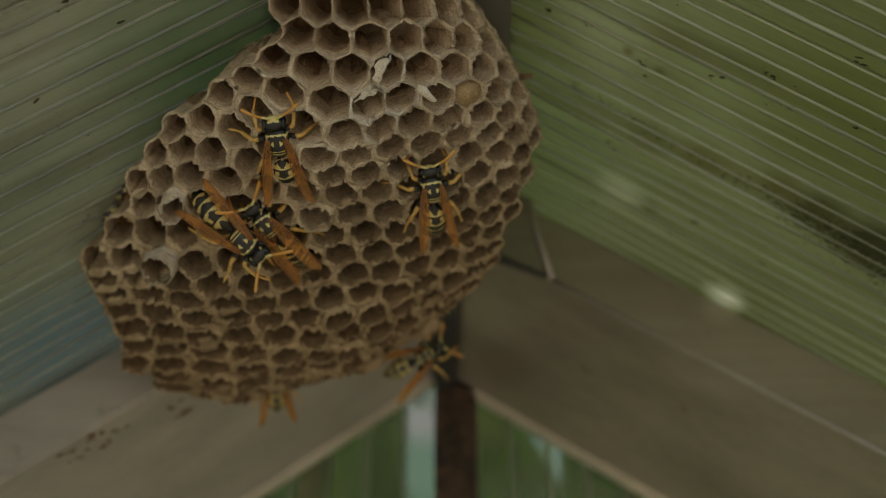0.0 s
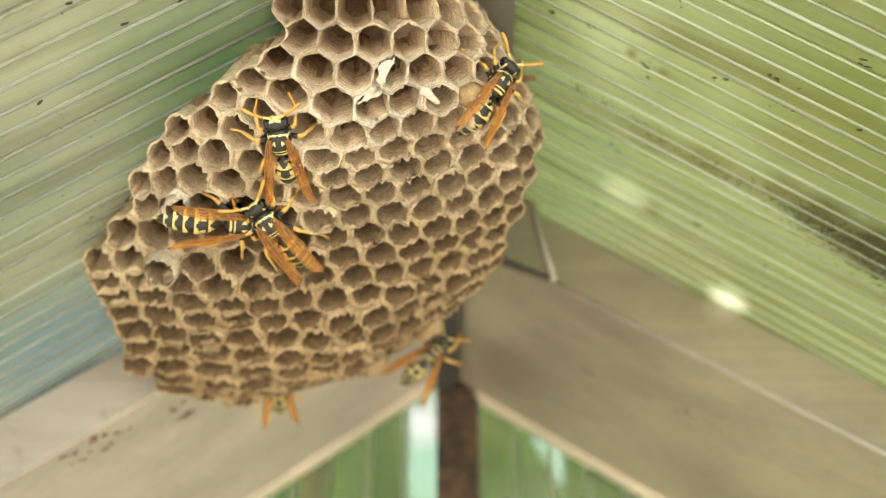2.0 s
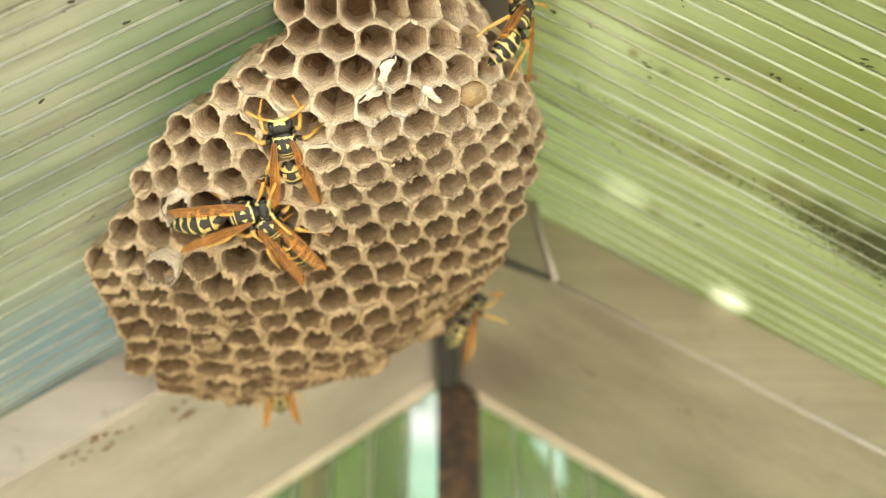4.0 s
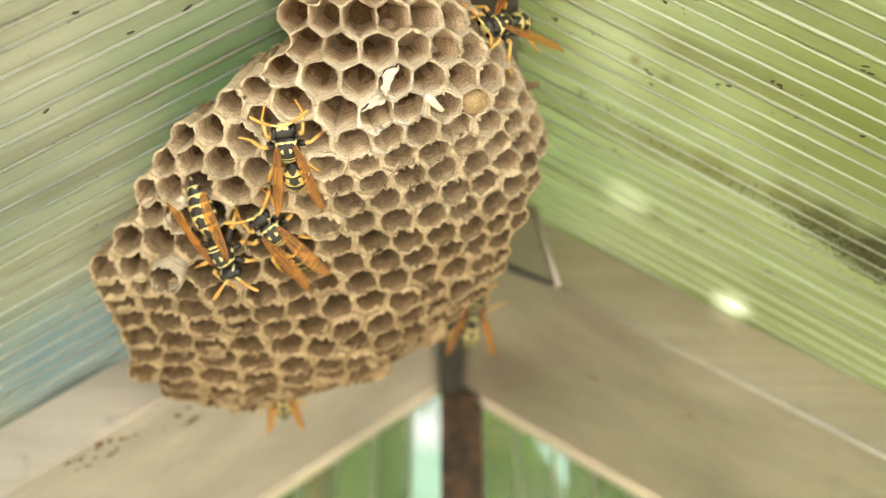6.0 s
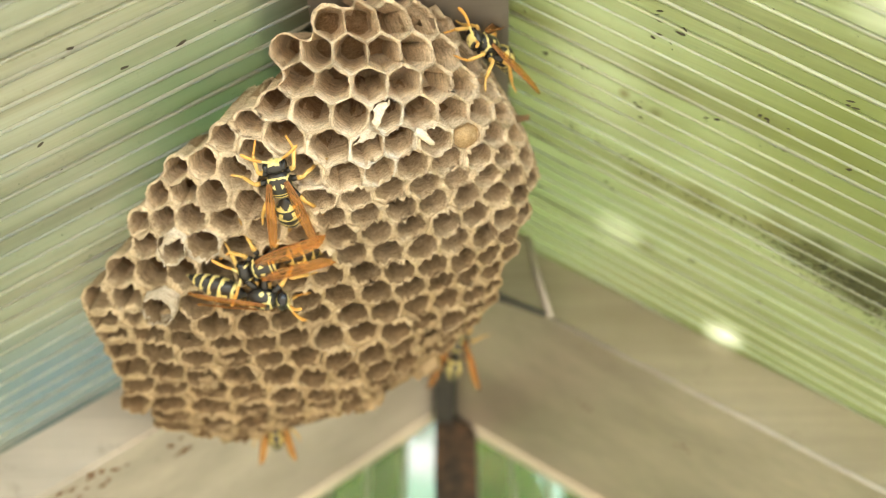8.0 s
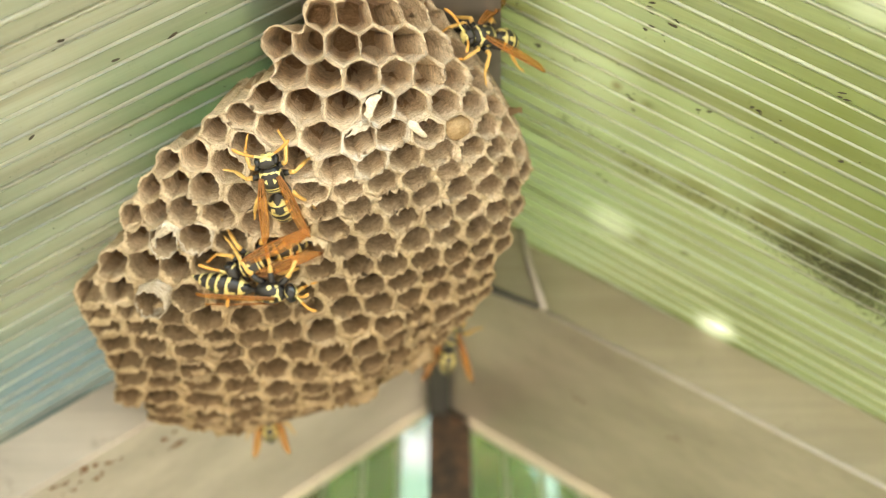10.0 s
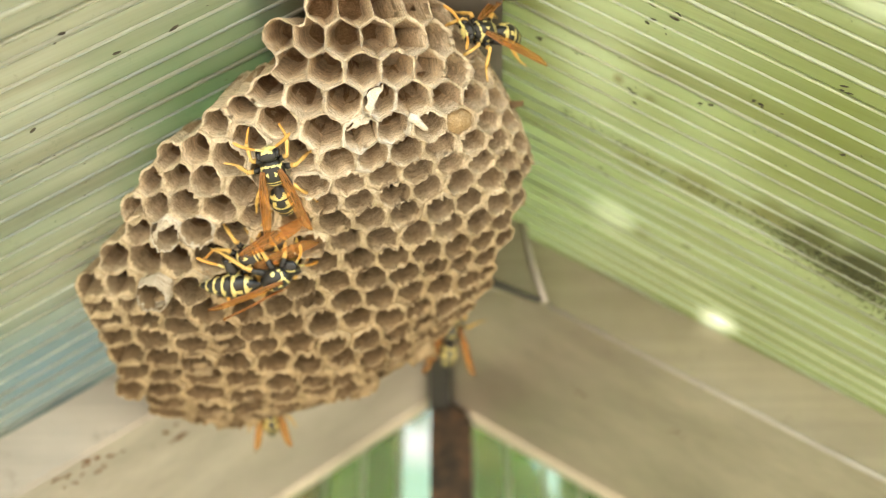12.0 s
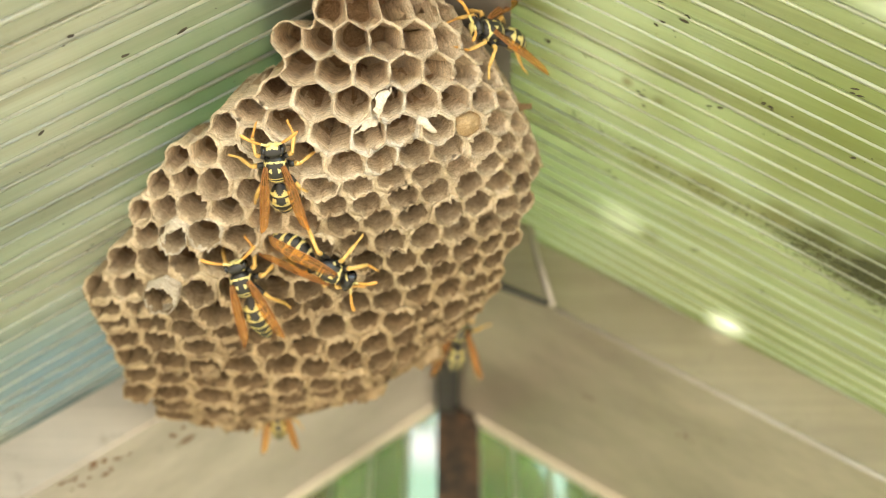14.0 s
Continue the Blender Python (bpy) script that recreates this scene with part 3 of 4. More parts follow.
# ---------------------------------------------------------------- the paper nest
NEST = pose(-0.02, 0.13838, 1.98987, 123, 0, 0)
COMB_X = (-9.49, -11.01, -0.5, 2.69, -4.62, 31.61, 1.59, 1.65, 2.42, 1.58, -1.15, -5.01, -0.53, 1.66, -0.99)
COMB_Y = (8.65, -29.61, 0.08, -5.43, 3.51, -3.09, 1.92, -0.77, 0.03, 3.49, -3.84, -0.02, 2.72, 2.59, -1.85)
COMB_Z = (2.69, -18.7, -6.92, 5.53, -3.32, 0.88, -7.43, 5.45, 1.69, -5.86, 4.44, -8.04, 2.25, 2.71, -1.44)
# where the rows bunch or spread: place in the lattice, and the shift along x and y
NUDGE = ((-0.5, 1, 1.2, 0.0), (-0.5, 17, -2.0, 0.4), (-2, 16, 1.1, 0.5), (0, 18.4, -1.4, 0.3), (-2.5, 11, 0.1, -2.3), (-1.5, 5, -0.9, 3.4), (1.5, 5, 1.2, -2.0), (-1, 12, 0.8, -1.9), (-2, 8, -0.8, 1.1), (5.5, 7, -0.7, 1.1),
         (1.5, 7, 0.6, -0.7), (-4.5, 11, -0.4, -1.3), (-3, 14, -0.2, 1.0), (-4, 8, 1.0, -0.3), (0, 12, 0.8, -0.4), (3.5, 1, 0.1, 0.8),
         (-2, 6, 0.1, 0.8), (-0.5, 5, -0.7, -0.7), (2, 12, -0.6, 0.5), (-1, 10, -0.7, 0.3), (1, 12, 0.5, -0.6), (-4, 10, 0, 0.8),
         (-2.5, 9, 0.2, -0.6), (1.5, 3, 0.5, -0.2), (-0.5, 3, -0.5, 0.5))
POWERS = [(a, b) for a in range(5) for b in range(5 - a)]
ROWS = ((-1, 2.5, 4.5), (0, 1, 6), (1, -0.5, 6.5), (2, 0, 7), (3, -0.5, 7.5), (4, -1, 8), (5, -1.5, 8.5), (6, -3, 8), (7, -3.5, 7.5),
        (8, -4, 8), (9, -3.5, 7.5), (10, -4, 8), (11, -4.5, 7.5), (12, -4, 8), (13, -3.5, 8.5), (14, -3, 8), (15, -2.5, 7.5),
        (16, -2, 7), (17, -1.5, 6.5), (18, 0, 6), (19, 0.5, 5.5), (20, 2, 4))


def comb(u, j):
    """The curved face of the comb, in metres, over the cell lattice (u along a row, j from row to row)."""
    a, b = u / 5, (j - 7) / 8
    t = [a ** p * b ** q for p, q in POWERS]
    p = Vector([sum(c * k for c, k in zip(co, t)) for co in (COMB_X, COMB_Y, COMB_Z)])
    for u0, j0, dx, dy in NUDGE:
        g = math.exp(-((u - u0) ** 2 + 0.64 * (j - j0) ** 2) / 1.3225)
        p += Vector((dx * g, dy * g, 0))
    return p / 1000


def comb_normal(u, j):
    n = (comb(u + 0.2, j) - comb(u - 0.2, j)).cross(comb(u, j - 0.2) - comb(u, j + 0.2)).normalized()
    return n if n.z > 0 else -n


SIDES = 42
HEX = [(0.5, -1 / 3), (0, -2 / 3), (-0.5, -1 / 3), (-0.5, 1 / 3), (0, 2 / 3), (0.5, 1 / 3)]


CELLS = {(u0 + k, j) for j, u0, u1 in ROWS for k in range(int(u1 - u0) + 1)}
BESIDE = ((0.5, -1), (-0.5, -1), (-1, 0), (-0.5, 1), (0.5, 1), (1, 0))


ROW_ENDS = {j: (u0, u1) for j, u0, u1 in ROWS}


def cell_axis(u, j):
    """The way a cell's tube points: out of the comb and a little downwards, steadier along the rim."""
    young = 1 - min(1.0, max(0.0, (j - 2.5) / 4))
    u0, u1 = ROW_ENDS[j]
    uu = min(max(u, u0 + 1.3), u1 - 1.3)
    n = comb_normal(uu, min(max(j, 0.5), 17))
    return (n + Vector((0.05, -0.34 - 0.12 * young, 0.05))).normalized()


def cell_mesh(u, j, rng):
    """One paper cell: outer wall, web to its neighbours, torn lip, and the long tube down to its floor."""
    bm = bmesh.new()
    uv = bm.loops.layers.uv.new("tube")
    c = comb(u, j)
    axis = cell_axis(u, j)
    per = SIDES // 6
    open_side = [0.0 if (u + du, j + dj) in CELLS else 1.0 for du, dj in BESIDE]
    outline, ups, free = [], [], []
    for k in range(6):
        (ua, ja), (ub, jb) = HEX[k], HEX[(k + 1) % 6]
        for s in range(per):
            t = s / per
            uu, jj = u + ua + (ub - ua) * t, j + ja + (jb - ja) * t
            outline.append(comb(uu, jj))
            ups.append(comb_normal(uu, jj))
            corner = min(open_side[k], open_side[k - 1])
            ease = min(1.0, 3 * t) if open_side[(k + 1) % 6] else min(1.0, 3 * t, 3 * (1 - t))
            free.append(open_side[k] * max(ease, corner) if t < 0.5 or open_side[(k + 1) % 6] else open_side[k] * ease)
    mean = sum((p - c).length for p in outline) / SIDES
    old = min(1.0, max(0.0, (j - 2.5) / 4))           # 0 among the open young cells at the top, 1 further down
    low = min(1.0, max(0.0, (j - 11) / 4))            # 1 along the crowded underside
    tall = rng.uniform(0.0, 0.0003) + old * rng.uniform(0.0, 0.0004)
    if old > 0.5 and rng.random() < 0.25:
        tall += rng.uniform(0.0004, 0.0009)
    if low > 0.3 and rng.random() < 0.25:
        tall += rng.uniform(0.0003, 0.0008)
    if (u, j) in ((-2.5, 11), (-2.5, 9), (-1.5, 11), (4, 4)):
        tall += 0.0012
    rim_cell = 1.0 if sum(open_side) else 0.0
    worn = old * (1 - 0.5 * low)                      # mouths worn round and thick-lipped in the middle rows
    lip = 0.98 - 0.05 * worn + rng.uniform(-0.015, 0.015)
    messy = low if u > 0.5 else 0.0                   # crushed, half-closed mouths low on the older side
    lip -= messy * rng.uniform(0.0, 0.12)
    tall += messy * rng.choice((-0.0008, 0.0, 0.0004, 0.0012))
    bite = rng.uniform(0, 6.28)
    ringed = 0.12 if (u, j) == (-2.5, 11) else 0.0     # one cell stands out with a thick round collar
    tall += 0.012 * ringed
    rough = (0.75 if rim_cell else 1.0) * min(1.0, mean / 0.0030)
    torn = 0.0003 if ringed else rng.uniform(0.0, 0.0009) + messy * rng.uniform(0.0, 0.0014)
    shift = Vector((rng.uniform(-1, 1), rng.uniform(-1, 1), 0)) * (0.00018 + 0.00012 * low)
    squeeze = rng.uniform(0.0, 0.08) * low
    turned = rng.uniform(0, 3.14)

    def ring(scale, depth, rnd, jag=0.0, wob=0.0, edge=0.0, shared=False, shrink=0.0):
        out = []
        for k, p in enumerate(outline):
            d = p - c
            even = d * (mean / d.length) * 0.98
            r = d.lerp(even, max(rnd, 0.85 * free[k]))
            pinch = 1 - (0 if shared else squeeze * abs(math.cos(2 * math.pi * k / SIDES - turned)))
            q = c + r * ((scale - (shrink + 0.17 - 0.08 * low) * free[k]) * pinch) + shift * (0 if shared else 1)
            w3 = NEST @ p
            h = depth + jag * (noise.noise(w3 * 850) + 0.7 * noise.noise(w3 * 2300)) * rough
            if not shared:
                h += jag * (0.8 * noise.noise(w3 * 2600 + Vector((u, j, 0))) + 0.9 * noise.noise(w3 * 6200 + Vector((j, u, 0)))) * rough
            if edge:
                h -= edge * max(0, math.cos(2 * math.pi * k / SIDES - bite)) ** 3
            w = wob * (noise.noise(q * 600 + Vector((u, j, depth * 500))) + 0.5 * noise.noise(q * 1700 + Vector((u, j, depth * 500))))
            out.append(bm.verts.new(q + (ups[k] if shared else axis) * h + r.normalized() * (w * rough)))
        return out
    deep = rng.uniform(0.0115, 0.0145) * min(1.0, 0.62 + 0.13 * max(j, 0))
    web = 0.00055 - 0.0001 * old
    levels = [-0.0155, -0.007, -0.0016, web, tall * 0.9, tall, tall - 0.0003, -0.0014, -0.0032, -0.42 * deep, -0.66 * deep, -deep, -deep - 0.0008]
    rings = [ring(0.70, levels[0], 0.5, shrink=0.08), ring(0.86, levels[1], 0.3, 0, 0.0003, shrink=0.05), ring(0.97, levels[2], 0.05, 0, 0.0001, shrink=0.02),
             ring(1.0, web, 0.0, 0.0003, shared=True),
             ring(lip, levels[4], 0.18 + 0.5 * worn + ringed, 0.0004, 0.00012, torn), ring(lip - 0.025 - 0.2 * ringed, tall, 0.25 + 0.54 * worn + ringed, 0.0009, 0.0003, torn),
             ring(lip - 0.045 - 0.35 * ringed, levels[6], 0.28 + 0.55 * worn + ringed, 0.0009, 0.0004, torn), ring(lip - 0.06 - 0.35 * ringed, levels[7], 0.32 + 0.52 * worn + ringed, 0.0002, 0.0004),
             ring(lip - 0.08, levels[8], 0.4 + 0.46 * worn, 0, 0.0004), ring(0.87, levels[9], 0.5 + 0.3 * old, 0, 0.0005), ring(0.80, levels[10], 0.7, 0, 0.0005),
             ring(0.70, levels[11], 0.9, 0, 0.0004), ring(0.30, levels[12], 1.0, 0, 0.0004)]
    for i, (a, b) in enumerate(zip(rings, rings[1:])):
        for k in range(SIDES):
            f = bm.faces.new((a[k], a[(k + 1) % SIDES], b[(k + 1) % SIDES], b[k]))
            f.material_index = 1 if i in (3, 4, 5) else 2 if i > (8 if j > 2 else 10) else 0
            for loop, (kk, ii) in zip(f.loops, ((k, i), (k + 1, i), (k + 1, i + 1), (k, i + 1))):
                loop[uv].uv = (0.37 * u + 0.004 * kk / SIDES * 2, 0.61 * j + levels[ii])
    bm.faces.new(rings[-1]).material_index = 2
    bmesh.ops.recalc_face_normals(bm, faces=bm.faces)
    return bm


def cap_mesh(u, j, toward, cover, bulge, reach=1.0, sink=-0.0001):
    """A torn cap of silk or paper over one side of a cell's mouth; cover 1 closes it."""
    bm = bmesh.new()
    c, n = comb(u, j), comb_normal(u, j)
    ax = (comb(u + 0.45, j) - c) * reach
    ay = (comb(u, j - 0.55) - c) * reach
    rings, sides = 7, 26
    grid = []
    for i in range(rings + 1):
        row = []
        for k in range(sides + 1):
            ang = 2 * math.pi * k / sides
            r = i / rings
            wide = 1.0 if cover >= 1 else 0.92 + 0.4 * noise.noise(Vector((2 * math.cos(ang) + u, 2 * math.sin(ang) + j, 7)))
            x, y = r * wide * math.cos(ang), r * wide * math.sin(ang)
            side = x * math.cos(toward) + y * math.sin(toward)
            limit = 1 - 2 * cover + 0.22 * noise.noise(Vector((x * 2.2 + u, y * 2.2 + j, 0))) + 0.06 * noise.noise(Vector((x * 6 + u, y * 6 + j, 3)))
            if side < limit:
                x += (limit - side) * math.cos(toward)
                y += (limit - side) * math.sin(toward)
            rr = min(1, math.hypot(x, y))
            h = bulge * (1 - rr * rr) - sink + 0.00035 * noise.noise(Vector((x * 4 + u, y * 4, j)))
            row.append(bm.verts.new(c + ax * x + ay * y + n * h))
        grid.append(row)
    for a, b in zip(grid, grid[1:]):
        for k in range(sides):
            bm.faces.new((a[k], a[k + 1], b[k + 1], b[k]))
    bmesh.ops.remove_doubles(bm, verts=bm.verts, dist=0.00004)
    return bm


# cells whose lips are chalky with old silk
PALE = {(-2.5, 9), (-2.5, 11), (-1.5, 9), (2.5, 3), (2, 4), (3, 4), (2.5, 5)}


def paper_nest():
    root = tagged(new("wasp_nest"), "grey-brown paper wasp nest of open hexagonal cells under the ridge", "wasp nest")
    root.matrix_world = NEST
    rng = random.Random(4)
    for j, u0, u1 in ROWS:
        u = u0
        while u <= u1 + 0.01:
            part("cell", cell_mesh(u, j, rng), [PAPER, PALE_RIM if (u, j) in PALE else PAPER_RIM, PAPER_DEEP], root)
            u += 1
    # torn cocoon silk and brood caps in some mouths
    for u, j, toward, cover, bulge in ((2.5, 3, 2.7, 0.36, 0.0007), (2, 4, 1.8, 0.2, 0.0005),
                                       (-2.5, 9, 1.9, 0.36, 0.0012), (-2.5, 9, 2.9, 0.26, 0.0008)):
        part("silk_cap", cap_mesh(u, j, toward, cover, bulge), SILK, root, "torn white silk cap")
    bm = bmesh.new()
    a, b = comb(3.35, 3.6) + comb_normal(3.35, 3.6) * 0.0008, comb(3.92, 4.15) + comb_normal(4, 4) * 0.0013
    sweep(bm, [a, a.lerp(b, 0.3) + Vector((0.0002, 0.0002, 0)), a.lerp(b, 0.6), a.lerp(b, 0.85) - Vector((0, 0.0001, 0)), b], [0.0007, 0.0008, 0.0006, 0.0005, 0.0002], 9, squash=0.6)
    part("silk_shred", bm, SILK, root, "loose shred of white silk")
    part("brood_cap", cap_mesh(5, 4, 0, 1.0, 0.0016, 1.0, 0.0007), CAP, root, "closed domed brood cap")
    # a dry torn flap of paper that stands off the rim
    bm = bmesh.new()
    c, n = comb(7.4, 3), comb_normal(7.4, 3)
    sheet = []
    for i in range(6):
        t = i / 5
        w = 0.0011 * (1 - 0.75 * t) + 0.0009 * max(0, t - 0.7)
        p = c + Vector((0.0036 * t, 0.0016 * t - 0.0008 * t * t, -0.001)) - n * 0.001
        sheet.append([bm.verts.new(p + Vector((0.0003 * noise.noise(Vector((i, k, 3))), w * k, 0.0004 * noise.noise(Vector((i * 0.7, k, 9)))))) for k in (-1, 0, 1)])
    for a, b in zip(sheet, sheet[1:]):
        for k in range(2):
            bm.faces.new((a[k], a[k + 1], b[k + 1], b[k]))
    bmesh.ops.solidify(bm, geom=list(bm.faces), thickness=0.00018)
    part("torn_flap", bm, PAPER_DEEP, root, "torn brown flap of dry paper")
    # the stalk that holds the comb to the beam
    bm = bmesh.new()
    top = NEST.inverted() @ Vector((-0.008, 0.125, 2.029))
    base = comb(3, 2) - comb_normal(3, 2) * 0.013
    sweep(bm, [base, base.lerp(top, 0.5) + Vector((0.001, 0, 0)), top], [0.009, 0.005, 0.008], 12)
    part("stalk", bm, PAPER, root, "dark paper stalk")
    # paper backing behind the cells
    bm = bmesh.new()
    grid = {}
    back = [r for r in ROWS if 0 <= r[0] <= 17]
    for j, u0, u1 in back:
        for k in range(9):
            u = u0 + 0.9 + (u1 - u0 - 1.8) * k / 8
            grid[j, k] = bm.verts.new(comb(u, j) - comb_normal(u, j) * (0.0152 + 0.001 * math.sin(3 * u + j)))
    for (j, a, b), (j2, a2, b2) in zip(back, back[1:]):
        for k in range(8):
            bm.faces.new((grid[j, k], grid[j, k + 1], grid[j2, k + 1], grid[j2, k]))
    part("backing", bm, PAPER, root)
    return root


paper_nest()


# ---------------------------------------------------------------- wasps
def chitin(name, colour, rough, vary=0.15):
    m, nt, bsdf = material(name)
    n = noise_tex(nt, coords(nt, 1000), 1.6, 4, 0.6)
    c = ramp(nt, n, [(0.3, tuple(x * (1 - vary) for x in colour)), (0.7, tuple(x * (1 + vary) for x in colour))])
    nt.links.new(c, bsdf.inputs["Base Color"])
    bsdf.inputs["Roughness"].default_value = rough
    bump(nt, bsdf, noise_tex(nt, coords(nt, 1000), 9, 3, 0.6), 0.25, 0.0001)
    return m


def wing_material():
    m, nt, bsdf = material("amber_wing_membrane")
    n = noise_tex(nt, coords(nt, 1000, stretch=(3, 0.35, 1)), 0.8, 4, 0.6)
    c = ramp(nt, n, [(0.3, (0.55, 0.29, 0.10)), (0.7, (0.82, 0.52, 0.24))])
    nt.links.new(c, bsdf.inputs["Base Color"])
    bsdf.inputs["Roughness"].default_value = 0.3
    tr = nt.nodes.new("ShaderNodeBsdfTransparent")
    tr.inputs[0].default_value = (0.97, 0.75, 0.45, 1)
    tl = nt.nodes.new("ShaderNodeBsdfTranslucent")
    nt.links.new(c, tl.inputs[0])
    a = nt.nodes.new("ShaderNodeMixShader")
    a.inputs[0].default_value = 0.3
    nt.links.new(bsdf.outputs[0], a.inputs[1])
    nt.links.new(tl.outputs[0], a.inputs[2])
    b = nt.nodes.new("ShaderNodeMixShader")
    b.inputs[0].default_value = 0.76
    nt.links.new(a.outputs[0], b.inputs[1])
    nt.links.new(tr.outputs[0], b.inputs[2])
    nt.links.new(b.outputs[0], nt.nodes["Material Output"].inputs[0])
    return m


BLACK = chitin("black_chitin", (0.016, 0.014, 0.013), 0.32)
YELLOW = chitin("yellow_chitin", (0.67, 0.57, 0.235), 0.42)
ORANGE = chitin("orange_chitin", (0.62, 0.31, 0.07), 0.42)
LEGGOLD = chitin("golden_leg", (0.64, 0.40, 0.12), 0.42)
EYE = chitin("wasp_eye", (0.012, 0.011, 0.012), 0.14)
WING = wing_material()
VEIN = chitin("wing_vein", (0.24, 0.09, 0.02), 0.4)
MM = 0.001


def ellipsoid(bm, c, r, rings=20, sides=28, mark=None):
    """An egg-shaped body along y; mark(a, b, h) picks the faces of the second material."""
    c, r = Vector(c), Vector(r)
    rows = []
    for i in range(1, rings):
        th = math.pi * i / rings
        rows.append([bm.verts.new(Vector((c.x + r.x * math.sin(th) * math.cos(2 * math.pi * k / sides), c.y + r.y * math.cos(th),
                                          c.z + r.z * math.sin(th) * math.sin(2 * math.pi * k / sides))) * MM) for k in range(sides)])
    tip0 = bm.verts.new(Vector((c.x, c.y + r.y, c.z)) * MM)
    tip1 = bm.verts.new(Vector((c.x, c.y - r.y, c.z)) * MM)
    faces = []
    for a, b in zip(rows, rows[1:]):
        for k in range(sides):
            faces.append(bm.faces.new((a[k], b[k], b[(k + 1) % sides], a[(k + 1) % sides])))
    for k in range(sides):
        faces.append(bm.faces.new((tip0, rows[0][k], rows[0][(k + 1) % sides])))
        faces.append(bm.faces.new((tip1, rows[-1][(k + 1) % sides], rows[-1][k])))
    if mark:
        for f in faces:
            q = f.calc_center_median() / MM - c
            if mark(q.x / r.x, q.y / r.y, q.z / r.z):
                f.material_index = 1
    return faces


def thorax_mark(a, b, h):
    s = abs(a)
    if h > -0.1:
        if 0.62 < b + 0.22 * a * a < 0.71:
            return True
        if ((s - 0.30) / 0.12) ** 2 + ((b - 0.16) / 0.15) ** 2 < 1 and h > 0.3:
            return True
        if -0.46 < b < -0.37 and 0.05 < s < 0.62:
            return True
        if -0.68 < b < -0.60 and s < 0.55:
            return True
        if abs(s - 0.74) < 0.06 and 0.18 < b < 0.6 and h > 0.2:
            return True
    return ((b + 0.02) / 0.16) ** 2 + ((h + 0.12) / 0.2) ** 2 < 1 or ((b - 0.42) / 0.12) ** 2 + ((h + 0.3) / 0.16) ** 2 < 1


def head_mark(a, b, h):
    if b > 0.34 and abs(a) < 0.5 and h < 0.64:
        return not (abs(a) < 0.1 and -0.45 < h < -0.2)
    return abs(abs(a) - 0.62) < 0.07 and b < -0.35 and h > -0.2


SEGMENTS = (0.05, 0.24, 0.43, 0.585, 0.725, 0.86, 1.0)


def abdomen_mesh(length, bend):
    bm = bmesh.new()
    rings, sides = 84, 32
    rows = []
    def radius(s):
        pts = ((0, 0.32), (0.05, 0.4), (0.14, 1.1), (0.24, 1.7), (0.36, 2.0), (0.5, 1.97), (0.65, 1.68), (0.8, 1.18), (0.92, 0.55), (1, 0.06))
        for (s0, r0), (s1, r1) in zip(pts, pts[1:]):
            if s <= s1:
                t = (s - s0) / (s1 - s0)
                t = t * t * (3 - 2 * t) * 0.4 + t * 0.6
                return r0 + (r1 - r0) * t
        return 0.05
    for i in range(rings + 1):
        s = i / rings
        ang = bend * s
        y = -length * (math.sin(ang) / bend if abs(bend) > 1e-3 else s)
        z = -length * ((1 - math.cos(ang)) / bend if abs(bend) > 1e-3 else 0)
        step = 1.0
        for e in SEGMENTS[1:-1]:
            if 0 <= s - e < 0.03:
                step = 0.955
        r = radius(s) * step
        up = Vector((0, -math.sin(ang), math.cos(ang)))
        rows.append([bm.verts.new((Vector((0, y, z)) + Vector((1, 0, 0)) * (r * math.cos(2 * math.pi * k / sides)) + up * (0.9 * r * math.sin(2 * math.pi * k / sides))) * MM) for k in range(sides)])
    for i, (a, b) in enumerate(zip(rows, rows[1:])):
        s = (i + 0.5) / rings
        n = max(k for k, e in enumerate(SEGMENTS[:-1]) if s >= e or k == 0)
        q = (s - SEGMENTS[n]) / (SEGMENTS[n + 1] - SEGMENTS[n])
        for k in range(sides):
            f = bm.faces.new((a[k], a[(k + 1) % sides], b[(k + 1) % sides], b[k]))
            ph = 2 * math.pi * (k + 0.5) / sides
            x, h = math.cos(ph), math.sin(ph)
            edge = 0.75 - 0.30 * math.exp(-((abs(x) - 0.6) / 0.2) ** 2) + 0.06 * math.exp(-(x / 0.2) ** 2) + (0.04 if h > 0 else -0.06)
            yellow = s > 0.05 and q > edge
            if n == 1 and h > 0 and ((abs(x) - 0.55) / 0.2) ** 2 + ((q - 0.38) / 0.2) ** 2 < 1:
                yellow = True
            f.material_index = 1 if yellow else 0
    bm.faces.new(rows[-1])
    bm.faces.new(list(reversed(rows[0])))
    bmesh.ops.recalc_face_normals(bm, faces=bm.faces)
    return bm


